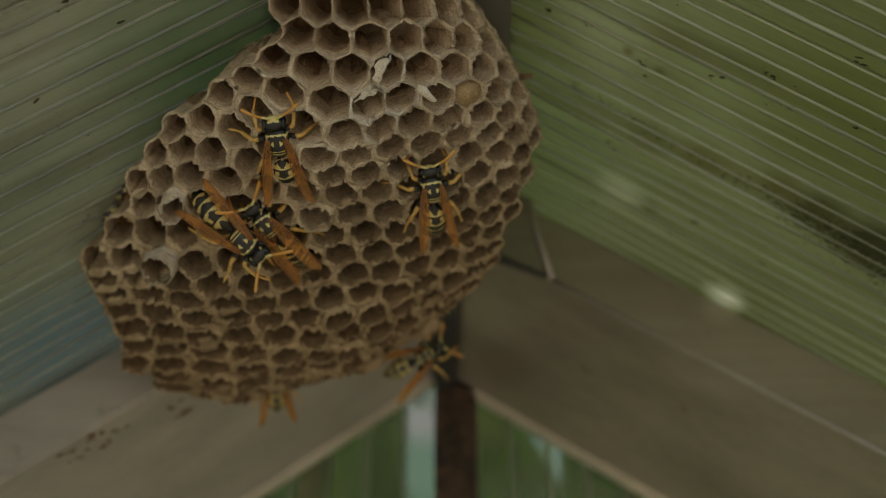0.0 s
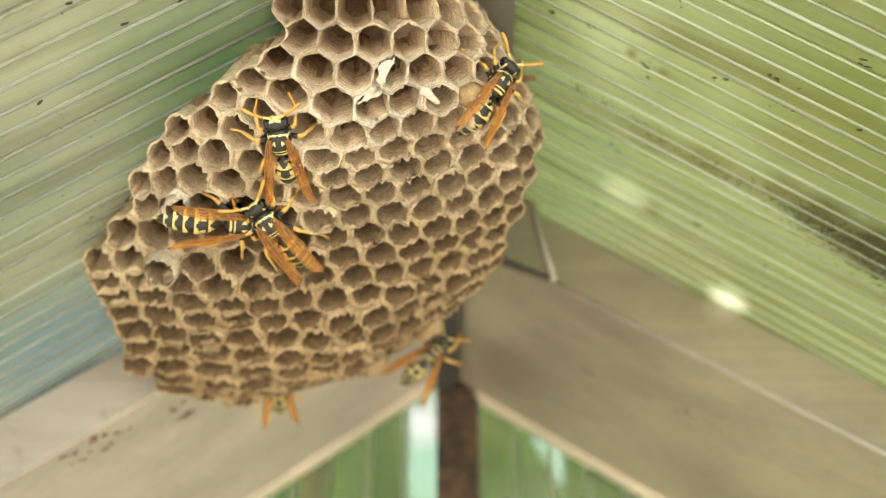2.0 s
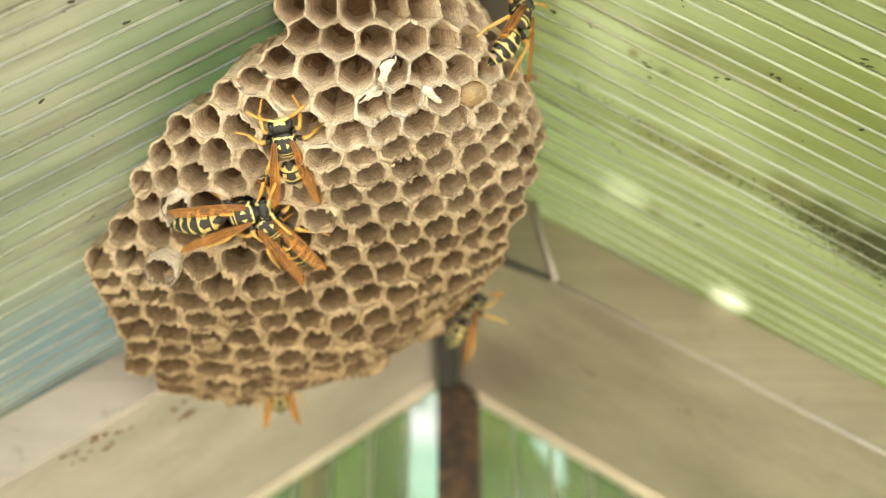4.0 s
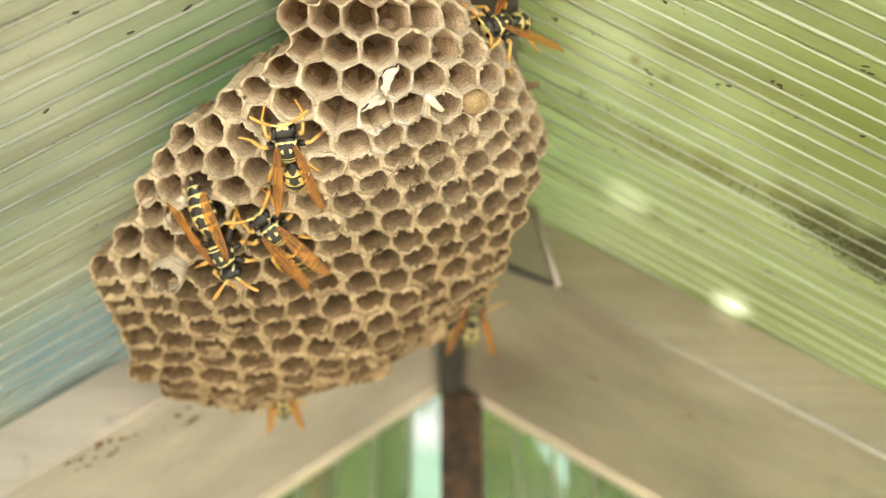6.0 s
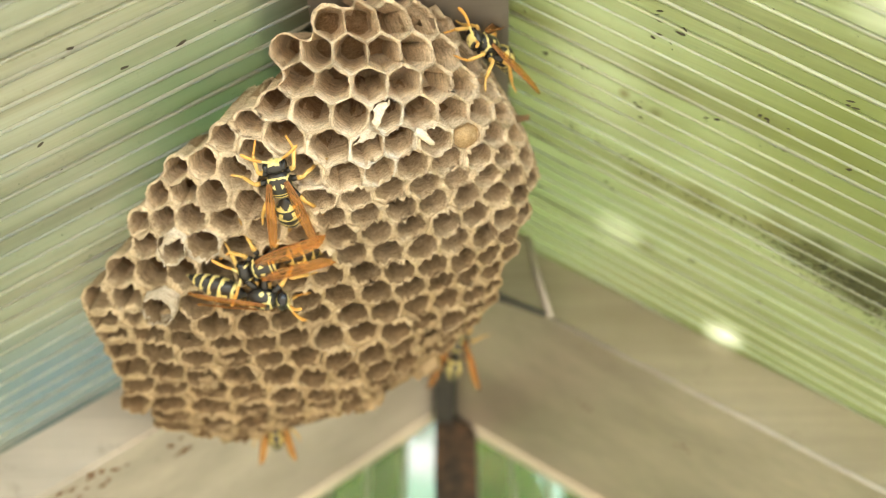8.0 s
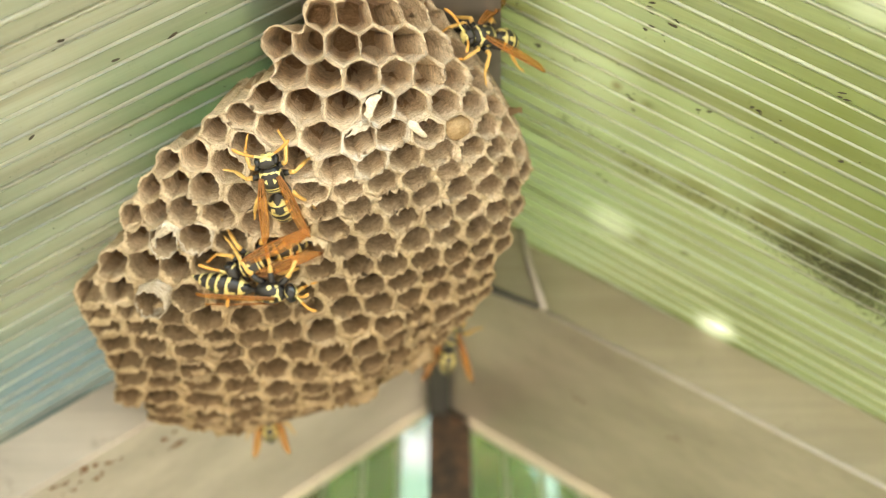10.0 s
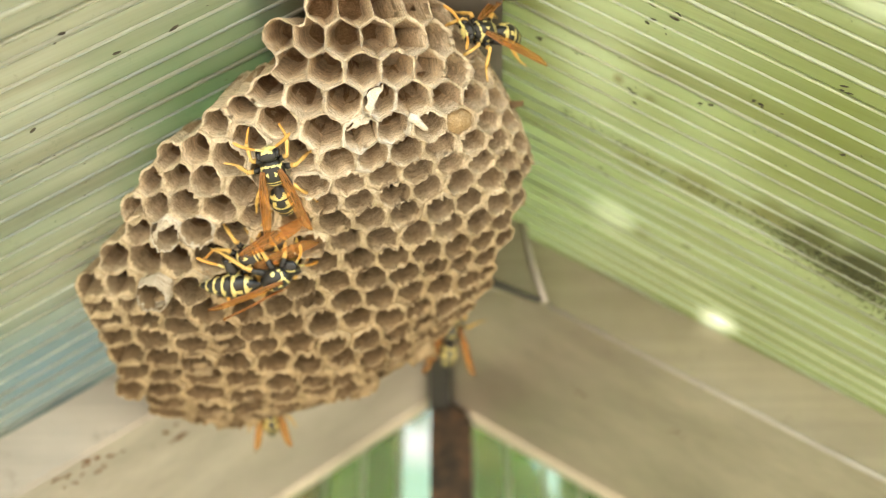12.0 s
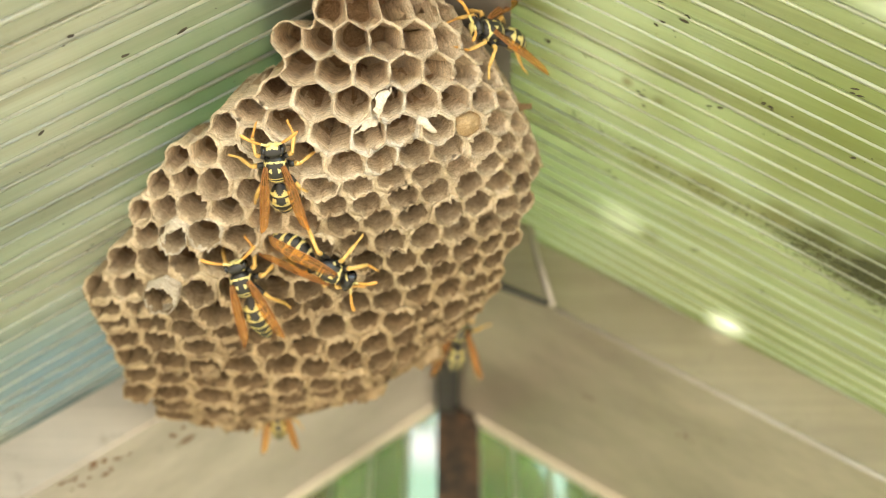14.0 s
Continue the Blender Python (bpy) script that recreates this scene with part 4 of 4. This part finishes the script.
def wing_mesh(side, wide, length=11.8):
    """A long wing folded lengthwise, with its thick leading edge and two veins."""
    bm = bmesh.new()
    n = 14
    def w0(s):
        return wide * (0.28 + 0.30 * math.sin(math.pi * min(1, s * 1.25) ** 0.8)) * (1 - max(0, (s - 0.86) / 0.14) ** 2 * 0.95)
    def w1(s):
        return wide * (0.25 + 0.85 * math.sin(math.pi * min(1.0, 0.1 + 0.62 * s)) ** 1.5) * (1 - max(0, (s - 0.84) / 0.16) ** 2 * 0.97)
    layers = []
    for dz in (0.04, -0.04):
        rows = []
        for i in range(n + 1):
            s = i / n
            cols = []
            for k in range(5):
                t = k / 4
                x = w0(s) * (1 - t) - w1(s) * t
                z = 0.55 * (t - 0.35) ** 2 - 0.35 * s * s + 0.05 * math.sin(9 * s + 4 * t) * s
                cols.append(bm.verts.new(Vector((side * x, -length * s, z + dz)) * MM))
            rows.append(cols)
        for a, b in zip(rows, rows[1:]):
            for k in range(4):
                bm.faces.new((a[k], a[k + 1], b[k + 1], b[k]))
        layers.append(rows)
    top, low = layers
    loop = [r[0] for r in top] + [c for c in top[-1][1:]] + [r[-1] for r in reversed(top[:-1])] + list(reversed(top[0][1:-1]))
    loop2 = [r[0] for r in low] + [c for c in low[-1][1:]] + [r[-1] for r in reversed(low[:-1])] + list(reversed(low[0][1:-1]))
    m = len(loop)
    for k in range(m):
        bm.faces.new((loop[k], loop[(k + 1) % m], loop2[(k + 1) % m], loop2[k]))
    before = len(bm.faces)
    for t0, t1, s1, r in ((0, 0, 0.95, 0.13), (0.5, 0.75, 0.85, 0.07), (0.8, 0.35, 0.7, 0.06), (0.25, 0.3, 0.9, 0.07)):
        pts = []
        for i in range(9):
            s = s1 * i / 8
            t = t0 + (t1 - t0) * s
            x = w0(s) * (1 - t) - w1(s) * t
            pts.append(Vector((side * x, -length * s, 0.55 * (t - 0.35) ** 2 - 0.35 * s * s + 0.04)) * MM)
        sweep(bm, pts, [r * MM * (1 - 0.5 * i / 8) for i in range(9)], 6)
    for i, f in enumerate(bm.faces):
        if i >= before:
            f.material_index = 1
    bmesh.ops.recalc_face_normals(bm, faces=bm.faces)
    return bm


def leg_mesh(knee, ankle, toe, thick=0.44):
    """One leg from its hip at the origin: dark thigh, golden shin and foot with a small claw."""
    bm = bmesh.new()
    knee, ankle, toe = Vector(knee), Vector(ankle), Vector(toe)
    mid = knee * 0.5 + Vector((0, 0, 0.15))
    def tube(pts, radii, mat):
        k0 = len(bm.faces)
        sweep(bm, [p * MM for p in pts], [r * MM for r in radii], 8)
        bm.faces.ensure_lookup_table()
        for f in bm.faces[k0:]:
            f.material_index = mat
    tube([Vector((0, 0, 0)), knee * 0.2, mid, knee * 0.72 + Vector((0, 0, 0.05))], [thick, thick * 1.25, thick * 1.15, thick * 0.95], 0)
    tube([knee * 0.70 + Vector((0, 0, 0.05)), knee * 0.92, knee], [thick * 0.98, thick * 0.85, thick * 0.75], 1)
    tube([knee, knee.lerp(ankle, 0.15), knee.lerp(ankle, 0.6), ankle], [thick * 0.72, thick * 0.62, thick * 0.78, thick * 0.6], 1)
    d = toe - ankle
    sag = Vector((0, 0, -0.12))
    tube([ankle, ankle + d * 0.4 + sag, ankle + d * 0.7 + sag, toe], [thick * 0.5, thick * 0.42, thick * 0.4, thick * 0.42], 2)
    for e in (-1, 1):
        tip = toe + d.normalized() * 0.45 + Vector((0.18 * e, 0.12 * e, -0.15))
        tube([toe, toe.lerp(tip, 0.6), tip], [thick * 0.3, thick * 0.18, 0.03], 2)
    bmesh.ops.recalc_face_normals(bm, faces=bm.faces)
    return bm


def antenna_mesh(side, elbow, tip):
    bm = bmesh.new()
    e, t = Vector(elbow), Vector(tip)
    e.x *= side
    t.x *= side
    sweep(bm, [Vector((0, 0, 0)), e * 0.5 * MM, e * MM], [0.17 * MM, 0.21 * MM, 0.2 * MM], 8)
    n0 = len(bm.faces)
    pts = [e.lerp(t, i / 8) + Vector((0, 0, 0.35 * math.sin(math.pi * i / 8))) for i in range(9)]
    sweep(bm, [p * MM for p in pts], [(0.20 + 0.09 * i / 8) * MM for i in range(8)] + [0.12 * MM], 8)
    bm.faces.ensure_lookup_table()
    for f in bm.faces[n0:]:
        f.material_index = 1
    return bm


HIPS = {"front": (0.85, 1.5, -1.05), "middle": (1.0, 0.2, -1.15), "hind": (0.9, -1.1, -1.1)}
STANCE = {"front": ((1.9, 0.9, 1.0), (2.3, 3.0, -0.9), (1.6, 4.8, -1.5)),
          "middle": ((2.7, 0.4, 1.2), (4.6, 0.9, -0.9), (6.2, 1.1, -1.6)),
          "hind": ((2.3, -2.3, 1.6), (3.5, -5.2, -0.6), (4.0, -7.0, -1.5))}


def wasp(label, spread=14, bend=0.7, lift=0.0, changes=None, feelers=((1.2, 0.7, 0.45), (3.9, 2.7, 0.9)), size=1.1, tail=8.6, nod=-12, wide=1.0):
    """A paper wasp, head along y, back up, its origin in the thorax. changes: other leg bends for (side, leg)."""
    root = tagged(new("paper_wasp"), label, "wasp", group="wasps on the nest")
    limbs = {}
    bm = bmesh.new()
    ellipsoid(bm, (0, 0, 0), (1.95, 2.5, 1.8), 40, 52, thorax_mark)
    thorax = part("thorax", bm, [BLACK, YELLOW], root, "black thorax with yellow marks")
    bm = bmesh.new()
    ellipsoid(bm, (0, 0, 0), (1.78, 1.05, 1.5), 24, 36, head_mark)
    head = part("head", bm, [BLACK, YELLOW], root, "black head with a yellow face")
    head.matrix_basis = pose(0, 3.1 * MM, -0.15 * MM, nod, 0, 0)
    limbs["head", 0] = head
    for s in (-1, 1):
        bm = bmesh.new()
        ellipsoid(bm, (0, 0, 0), (0.52, 0.8, 1.1), 14, 18)
        eye = part("eye", bm, EYE, head)
        eye.matrix_basis = pose(1.36 * s * MM, 0.12 * MM, 0.1 * MM, 0, 0, -14 * s)
        bm = antenna_mesh(s, *feelers)
        ant = part("antenna", bm, [YELLOW, ORANGE], head, "orange antenna")
        ant.matrix_basis = head.matrix_basis.inverted() @ pose(0.42 * s * MM, 3.95 * MM, 0.3 * MM)
        limbs["antenna", s] = ant
        bm = wing_mesh(s, wide)
        wing = part("wing", bm, [WING, VEIN], root, "amber folded wing")
        wing.matrix_basis = pose(1.25 * s * MM, 0.95 * MM, 1.25 * MM, -4 - lift, 10 * s, spread * s)
        limbs["wing", s] = wing
        for leg, hip in HIPS.items():
            bends = (changes or {}).get((s, leg), STANCE[leg])
            bm = leg_mesh(*[(s * x, y, z) for x, y, z in bends])
            ob = part("leg", bm, [BLACK, LEGGOLD, ORANGE if leg == "front" else LEGGOLD], root)
            ob.matrix_basis = pose(hip[0] * s * MM, hip[1] * MM, hip[2] * MM)
            limbs[leg, s] = ob
    gaster = part("abdomen", abdomen_mesh(tail, bend), [BLACK, YELLOW], root, "abdomen banded black and yellow")
    gaster.matrix_basis = pose(0, -2.25 * MM, -0.1 * MM, 4, 0, 0)
    limbs["abdomen", 0] = gaster
    root.scale = (size, size, size)
    return root, limbs


wasp_a, limbs_a = wasp("black and yellow paper wasp resting head up on the comb", spread=12, nod=10)
GRAPPLE = {(-1, "front"): ((1.2, 1.5, -1.6), (1.6, 2.4, -4.4), (1.3, 2.0, -6.4)), (-1, "middle"): ((1.5, -0.3, -2.2), (2.0, -1.2, -5.2), (1.6, -1.8, -7.4)),
           (-1, "hind"): ((1.9, -2.4, -1.4), (2.3, -4.6, -4.4), (2.1, -6.2, -6.2))}
wasp_b, limbs_b = wasp("black and yellow paper wasp grappling with another", spread=10, bend=0.2, changes=GRAPPLE, size=1.16, tail=10.4)
wasp_c, limbs_c = wasp("paper wasp held down, amber wings folded over its back", spread=5, tail=9.2, bend=0.35, size=1.16, wide=1.35)
wasp_d, limbs_d = wasp("paper wasp walking along the edge of the comb", spread=9)
wasp_e, limbs_e = wasp("paper wasp climbing round the lower edge of the nest", spread=22)
wasp_f, limbs_f = wasp("paper wasp half hidden under the bottom of the nest", spread=12)
wasp_g, limbs_g = wasp("paper wasp half hidden behind the edge of the nest", spread=16)


def motions():
    walk(wasp_a, [
        (0, pose(-0.02762, 0.12672, 1.9974, 158, -5.1, -2.9)),
        (2, pose(-0.02791, 0.1265, 1.99764, 157.8, -5, -3)),
        (3, pose(-0.0276, 0.12736, 1.99744, 158.5, -5.9, -4.2)),
        (5.5, pose(-0.02729, 0.12605, 1.99727, 157.9, -5.8, -4)),
        (6, pose(-0.02727, 0.12588, 1.9972, 157.9, -5.8, -4.1)),
        (6.5, pose(-0.02724, 0.12609, 1.99718, 158.1, -6.6, -5.2)),
        (7, pose(-0.02722, 0.1259, 1.99702, 157.9, -5.9, -4.2)),
        (7.5, pose(-0.02709, 0.12543, 1.9963, 158.3, -7.2, -5.9)),
        (8, pose(-0.02704, 0.12521, 1.99612, 158.3, -7.3, -5.9)),
        (10.5, pose(-0.02715, 0.12584, 1.9961, 158.5, -7.1, -5.6)),
        (11.5, pose(-0.02713, 0.12588, 1.99606, 158.6, -7.5, -6.1)),
        (12.5, pose(-0.02716, 0.12554, 1.99618, 158.4, -7.4, -6)),
        (13, pose(-0.02734, 0.12537, 1.99603, 158.4, -7.4, -6.1)),
        (13.5, pose(-0.02728, 0.1253, 1.99604, 158.1, -5.8, -3.7)),
        (14, pose(-0.02789, 0.12491, 1.9968, 157.2, -3.9, -1.4)),
    ])
    walk(wasp_b, [
        (0, pose(-0.03501, 0.14247, 1.98731, -134.8, 35.5, 145.9)),
        (0.5, pose(-0.03525, 0.14213, 1.98773, -138.7, 28.7, 138.4)),
        (1, pose(-0.03655, 0.14118, 1.98929, -152.4, 31.8, 120.6)),
        (1.5, pose(-0.03623, 0.14153, 1.98871, -143.7, 29.1, 131.2)),
        (2, pose(-0.03627, 0.14050, 1.99038, 165.4, 33.9, 101.0)),
        (2.5, pose(-0.03533, 0.13684, 1.99103, 161.9, 31.0, 70.1)),
        (3, pose(-0.03541, 0.13663, 1.99136, 161.0, 30.7, 69.2)),
        (5.5, pose(-0.03678, 0.14213, 1.98776, -147.3, 22.3, 124.9)),
        (6, pose(-0.04050, 0.14282, 1.98681, -142.9, 2.7, 153.6)),
        (6.5, pose(-0.04019, 0.14577, 1.98758, -153.6, -0.8, 138.2)),
        (7, pose(-0.03818, 0.14645, 1.98634, -160.5, -10.3, 125.4)),
        (7.5, pose(-0.03315, 0.14645, 1.98608, -174.0, -18.2, 111.8)),
        (8, pose(-0.03218, 0.14611, 1.98606, -172.1, -15.9, 92.9)),
        (8.2, pose(-0.03147, 0.14620, 1.98607, -177.4, -15.8, 98.0)),
        (10.3, pose(-0.02896, 0.14532, 1.98519, -176.7, -15.5, 90.8)),
        (10.5, pose(-0.02866, 0.14553, 1.98503, -177.1, -15.5, 90.6)),
        (11, pose(-0.02815, 0.14482, 1.98612, 172.9, -15.2, 87.0)),
        (11.5, pose(-0.02772, 0.14462, 1.98643, 163.3, -15.3, 83.3)),
        (12, pose(-0.02847, 0.14464, 1.98641, 161.1, -15.2, 82.7)),
        (12.3, pose(-0.02763, 0.14425, 1.98700, 161.0, -15.3, 82.7)),
        (12.5, pose(-0.02849, 0.14466, 1.98637, 163.7, -15.3, 83.8)),
        (12.8, pose(-0.02936, 0.14523, 1.98497, 173.1, -15.1, 87.2)),
        (13, pose(-0.02926, 0.14539, 1.98472, 172.7, -15.1, 87.0)),
        (13.3, pose(-0.03389, 0.14631, 1.98666, 170.1, 15.2, 32.7)),
        (13.5, pose(-0.03444, 0.14649, 1.98639, 156.2, 6.7, 17.6)),
        (14, pose(-0.03618, 0.14607, 1.98693, 155.6, -10.8, -9.5)),
    ])
    # while it bites, its head nods down and its tail curls towards the other
    for name, turn in (("head", -40), ("abdomen", 12)):
        rest = limbs_b[name, 0].matrix_basis.copy()
        neck = pose(0, -0.9 * MM, 0) if name == "head" else Matrix()
        bent = rest @ neck @ pose(0, 0, 0, turn, 0, 0) @ neck.inverted()
        walk(limbs_b[name, 0], [(0, rest), (11, rest), (11.5, bent), (13, bent), (13.3, rest), (14, rest)])
    walk(wasp_c, [
        (0, pose(-0.03129, 0.14207, 1.99075, 158.3, -21.7, -28.9)),
        (1.5, pose(-0.03088, 0.13926, 1.98960, 157.3, -20.3, -26.4)),
        (3, pose(-0.03138, 0.14217, 1.99057, 158.1, -21.2, -28.4)),
        (5.5, pose(-0.03100, 0.13934, 1.98951, 162.2, -22.2, -30.0)),
        (6, pose(-0.03133, 0.14201, 1.99081, 161.9, -22.1, -30.1)),
        (6.5, pose(-0.03173, 0.14186, 1.99077, 161.8, -23.1, -31.8)),
        (7, pose(-0.03065, 0.13917, 1.98978, 161.2, -22.7, -31.3)),
        (7.5, pose(-0.03038, 0.14239, 1.99017, 179.0, -32.6, -89.0)),
        (8, pose(-0.03155, 0.14141, 1.99009, -162.5, -29.4, -109.1)),
        (8.2, pose(-0.03174, 0.14165, 1.98972, -160.2, -28.9, -111.8)),
        (10.3, pose(-0.03261, 0.14258, 1.98958, -157.4, -28.6, -115.1)),
        (10.5, pose(-0.03260, 0.14265, 1.98947, -157.6, -28.6, -114.9)),
        (11, pose(-0.03281, 0.14244, 1.98980, -157.0, -28.6, -115.5)),
        (11.5, pose(-0.03319, 0.14235, 1.98994, -158.2, -28.9, -114.3)),
        (12, pose(-0.03323, 0.14253, 1.98966, -154.3, -27.8, -118.5)),
        (12.5, pose(-0.03224, 0.14245, 1.98978, -153.0, -27.3, -119.9)),
        (13, pose(-0.03004, 0.14328, 1.98879, -149.3, -19.0, -140.8)),
        (13.3, pose(-0.02601, 0.14163, 1.98939, -148.2, 13.0, 165.9)),
        (13.5, pose(-0.02410, 0.14133, 1.98953, -167.7, 7.0, 152.6)),
        (14, pose(-0.02015, 0.14299, 1.98767, -162.7, 5.1, 118.2)),
    ])
    walk(wasp_d, [
        (0, pose(-0.00185, 0.13765, 1.99529, 151, -13.4, 1.2)),
        (0.2, pose(0.00021, 0.13365, 1.99725, 148.4, -6.8, 15.1)),
        (0.4, pose(0.0022, 0.12999, 1.9992, 146.6, 1.1, 29.6)),
        (0.6, pose(0.00716, 0.12991, 2.00255, 136.9, 8.5, 42.6)),
        (0.8, pose(0.00858, 0.12853, 2.00487, 134.4, 5.1, 39.7)),
        (1, pose(0.00717, 0.12675, 2.00492, 134.3, -2.3, 31.7)),
        (1.5, pose(0.00869, 0.1262, 2.0066, 125.9, 1.8, 33.2)),
        (2, pose(0.00931, 0.12513, 2.00925, 124.6, 13.3, 40.8)),
        (2.5, pose(0.01132, 0.12343, 2.01203, 109.1, 20.1, 47.1)),
        (3, pose(0.01337, 0.12323, 2.01618, 110.1, 7.4, 61.7)),
        (5.3, pose(0.01107, 0.11933, 2.02285, 87.1, -13.5, 27.4)),
        (5.5, pose(0.01060, 0.12076, 2.02245, 166.7, -60.6, -10.8)),
        (6, pose(0.00909, 0.1217, 2.02168, -88.9, -53.2, -151.6)),
        (6.5, pose(0.00843, 0.12143, 2.02328, -89, -53, -151.4)),
        (7, pose(0.00905, 0.12156, 2.0229, -88.7, -53.1, -151.7)),
        (7.5, pose(0.00839, 0.11842, 2.0218, -66.7, -69.2, -157.2)),
        (8, pose(0.00826, 0.11837, 2.02183, -68.1, -69.1, -156)),
        (8.2, pose(0.00807, 0.11846, 2.02171, -68, -69.1, -156.1)),
        (10.3, pose(0.00889, 0.11826, 2.02201, -88.2, -62, -154.1)),
        (10.5, pose(0.00851, 0.11835, 2.02189, -88.8, -61.1, -154.5)),
        (11, pose(0.00835, 0.11829, 2.02199, -90.7, -62.2, -154.3)),
        (12, pose(0.00866, 0.11851, 2.02166, -88, -63.5, -154.1)),
        (12.5, pose(0.00874, 0.11842, 2.0218, -86.8, -67.3, -152.2)),
        (13, pose(0.00859, 0.11829, 2.02199, -87.4, -71.7, -149.2)),
        (13.5, pose(0.00866, 0.11831, 2.02194, -87.8, -69.4, -150)),
        (14, pose(0.00855, 0.11822, 2.02212, -84.1, -69.9, -150.5)),
    ])
    walk(wasp_e, [
        (0, pose(-0.00382, 0.19505, 1.99011, 142.9, 41.8, 47.3)),
        (0.5, pose(-0.00517, 0.1953, 1.98969, 144.8, 43.5, 50.2)),
        (1, pose(-0.00372, 0.19495, 1.99086, 129.7, 20.7, 22.1)),
        (1.5, pose(-0.00368, 0.19477, 1.99065, 133, 28.7, 29.9)),
        (2, pose(-0.00263, 0.19465, 1.99116, 133, 28.7, 29.5)),
        (2.5, pose(0.00082, 0.19167, 1.99137, 126.3, 60.4, 24.1)),
        (3, pose(0.00248, 0.19215, 1.99178, 109.3, 65.1, 4.4)),
        (3.2, pose(0.00416, 0.19083, 1.99381, 109.3, 61.6, 1.4)),
        (5.3, pose(0.00634, 0.1979, 2.00432, 133.5, -0.7, 8)),
        (5.5, pose(0.00626, 0.19779, 2.00441, 133.5, -0.7, 8)),
        (6, pose(0.00594, 0.19743, 2.00468, 133.6, -0.7, 8)),
        (7.5, pose(0.00375, 0.19719, 2.00396, 133.3, -0.9, 8.6)),
        (14, pose(0.00375, 0.19719, 2.00396, 133.3, -0.9, 8.6)),
    ])
    walk(wasp_f, [
        (0, pose(-0.03784, 0.19700, 1.98590, 139.2, -9.3, 5.1)),
        (7.5, pose(-0.03784, 0.19700, 1.98590, 139.2, -9.3, 5.1)),
        (14, pose(-0.03784, 0.19700, 1.98590, 139.2, -9.3, 5.1)),
    ])
    walk(wasp_g, [
        (0, pose(-0.06047, 0.14849, 2.00304, 143.7, 33.1, 23.4)),
        (1, pose(-0.06141, 0.14875, 2.00317, 143.6, 33.4, 23.4)),
        (1.5, pose(-0.06017, 0.14846, 2.00333, 144.5, 33.8, 24.7)),
        (2, pose(-0.06045, 0.15078, 2.00338, 144.5, 33.4, 24.8)),
        (2.5, pose(-0.05979, 0.15771, 2.00514, 145.8, 31.2, 26.7)),
        (3, pose(-0.06104, 0.16611, 2.00783, 144.9, 28.9, 27.4)),
        (5.3, pose(-0.06157, 0.16108, 2.00838, 146.6, -35.2, -46.1)),
        (7.5, pose(-0.06121, 0.16003, 2.00795, 146.4, -35.4, -46.1)),
        (14, pose(-0.06121, 0.16003, 2.00795, 146.4, -35.4, -46.1)),
    ])

    def sway(limb, turn, period, start, end, phase=0.0, slow=0.0):
        """A limb that swings about its joint by some degrees while its wasp is busy."""
        rest = limb.matrix_basis.copy()
        rows, t = [(0, rest)], 0.1
        while t < 13.95:
            live = 1.0 if start <= t <= end else slow
            a = math.sin(2 * math.pi * t / period + phase) * live
            rows.append((round(t, 2), rest @ pose(0, 0, 0, turn[0] * a, turn[1] * a, turn[2] * a)))
            t += 0.2
        rows.append((14, rest))
        walk(limb, rows)

    for limbs, start, end in ((limbs_a, 12.8, 14), (limbs_b, 0, 14), (limbs_c, 5.8, 14), (limbs_d, 0, 8.2), (limbs_e, 0, 5.3), (limbs_g, 0, 3)):
        for s in (-1, 1):
            sway(limbs["antenna", s], (9, 0, 7 * s), 0.9 if s > 0 else 1.1, start, end, s, 0.25)
            for n, leg in enumerate(("front", "middle", "hind")):
                sway(limbs[leg, s], (4, 0, 9), 0.8, start, end, math.pi * (n % 2) + (0 if s > 0 else math.pi), 0.05)
    # the walking wasp spreads its wings a little once it has climbed to the rim
    for s in (-1, 1):
        rest = limbs_d["wing", s].matrix_basis.copy()
        wide = rest @ pose(0, 0, 0, 0, 0, 26 * s)
        walk(limbs_d["wing", s], [(0, rest), (3.2, rest), (5.3, wide), (14, wide)])


motions()
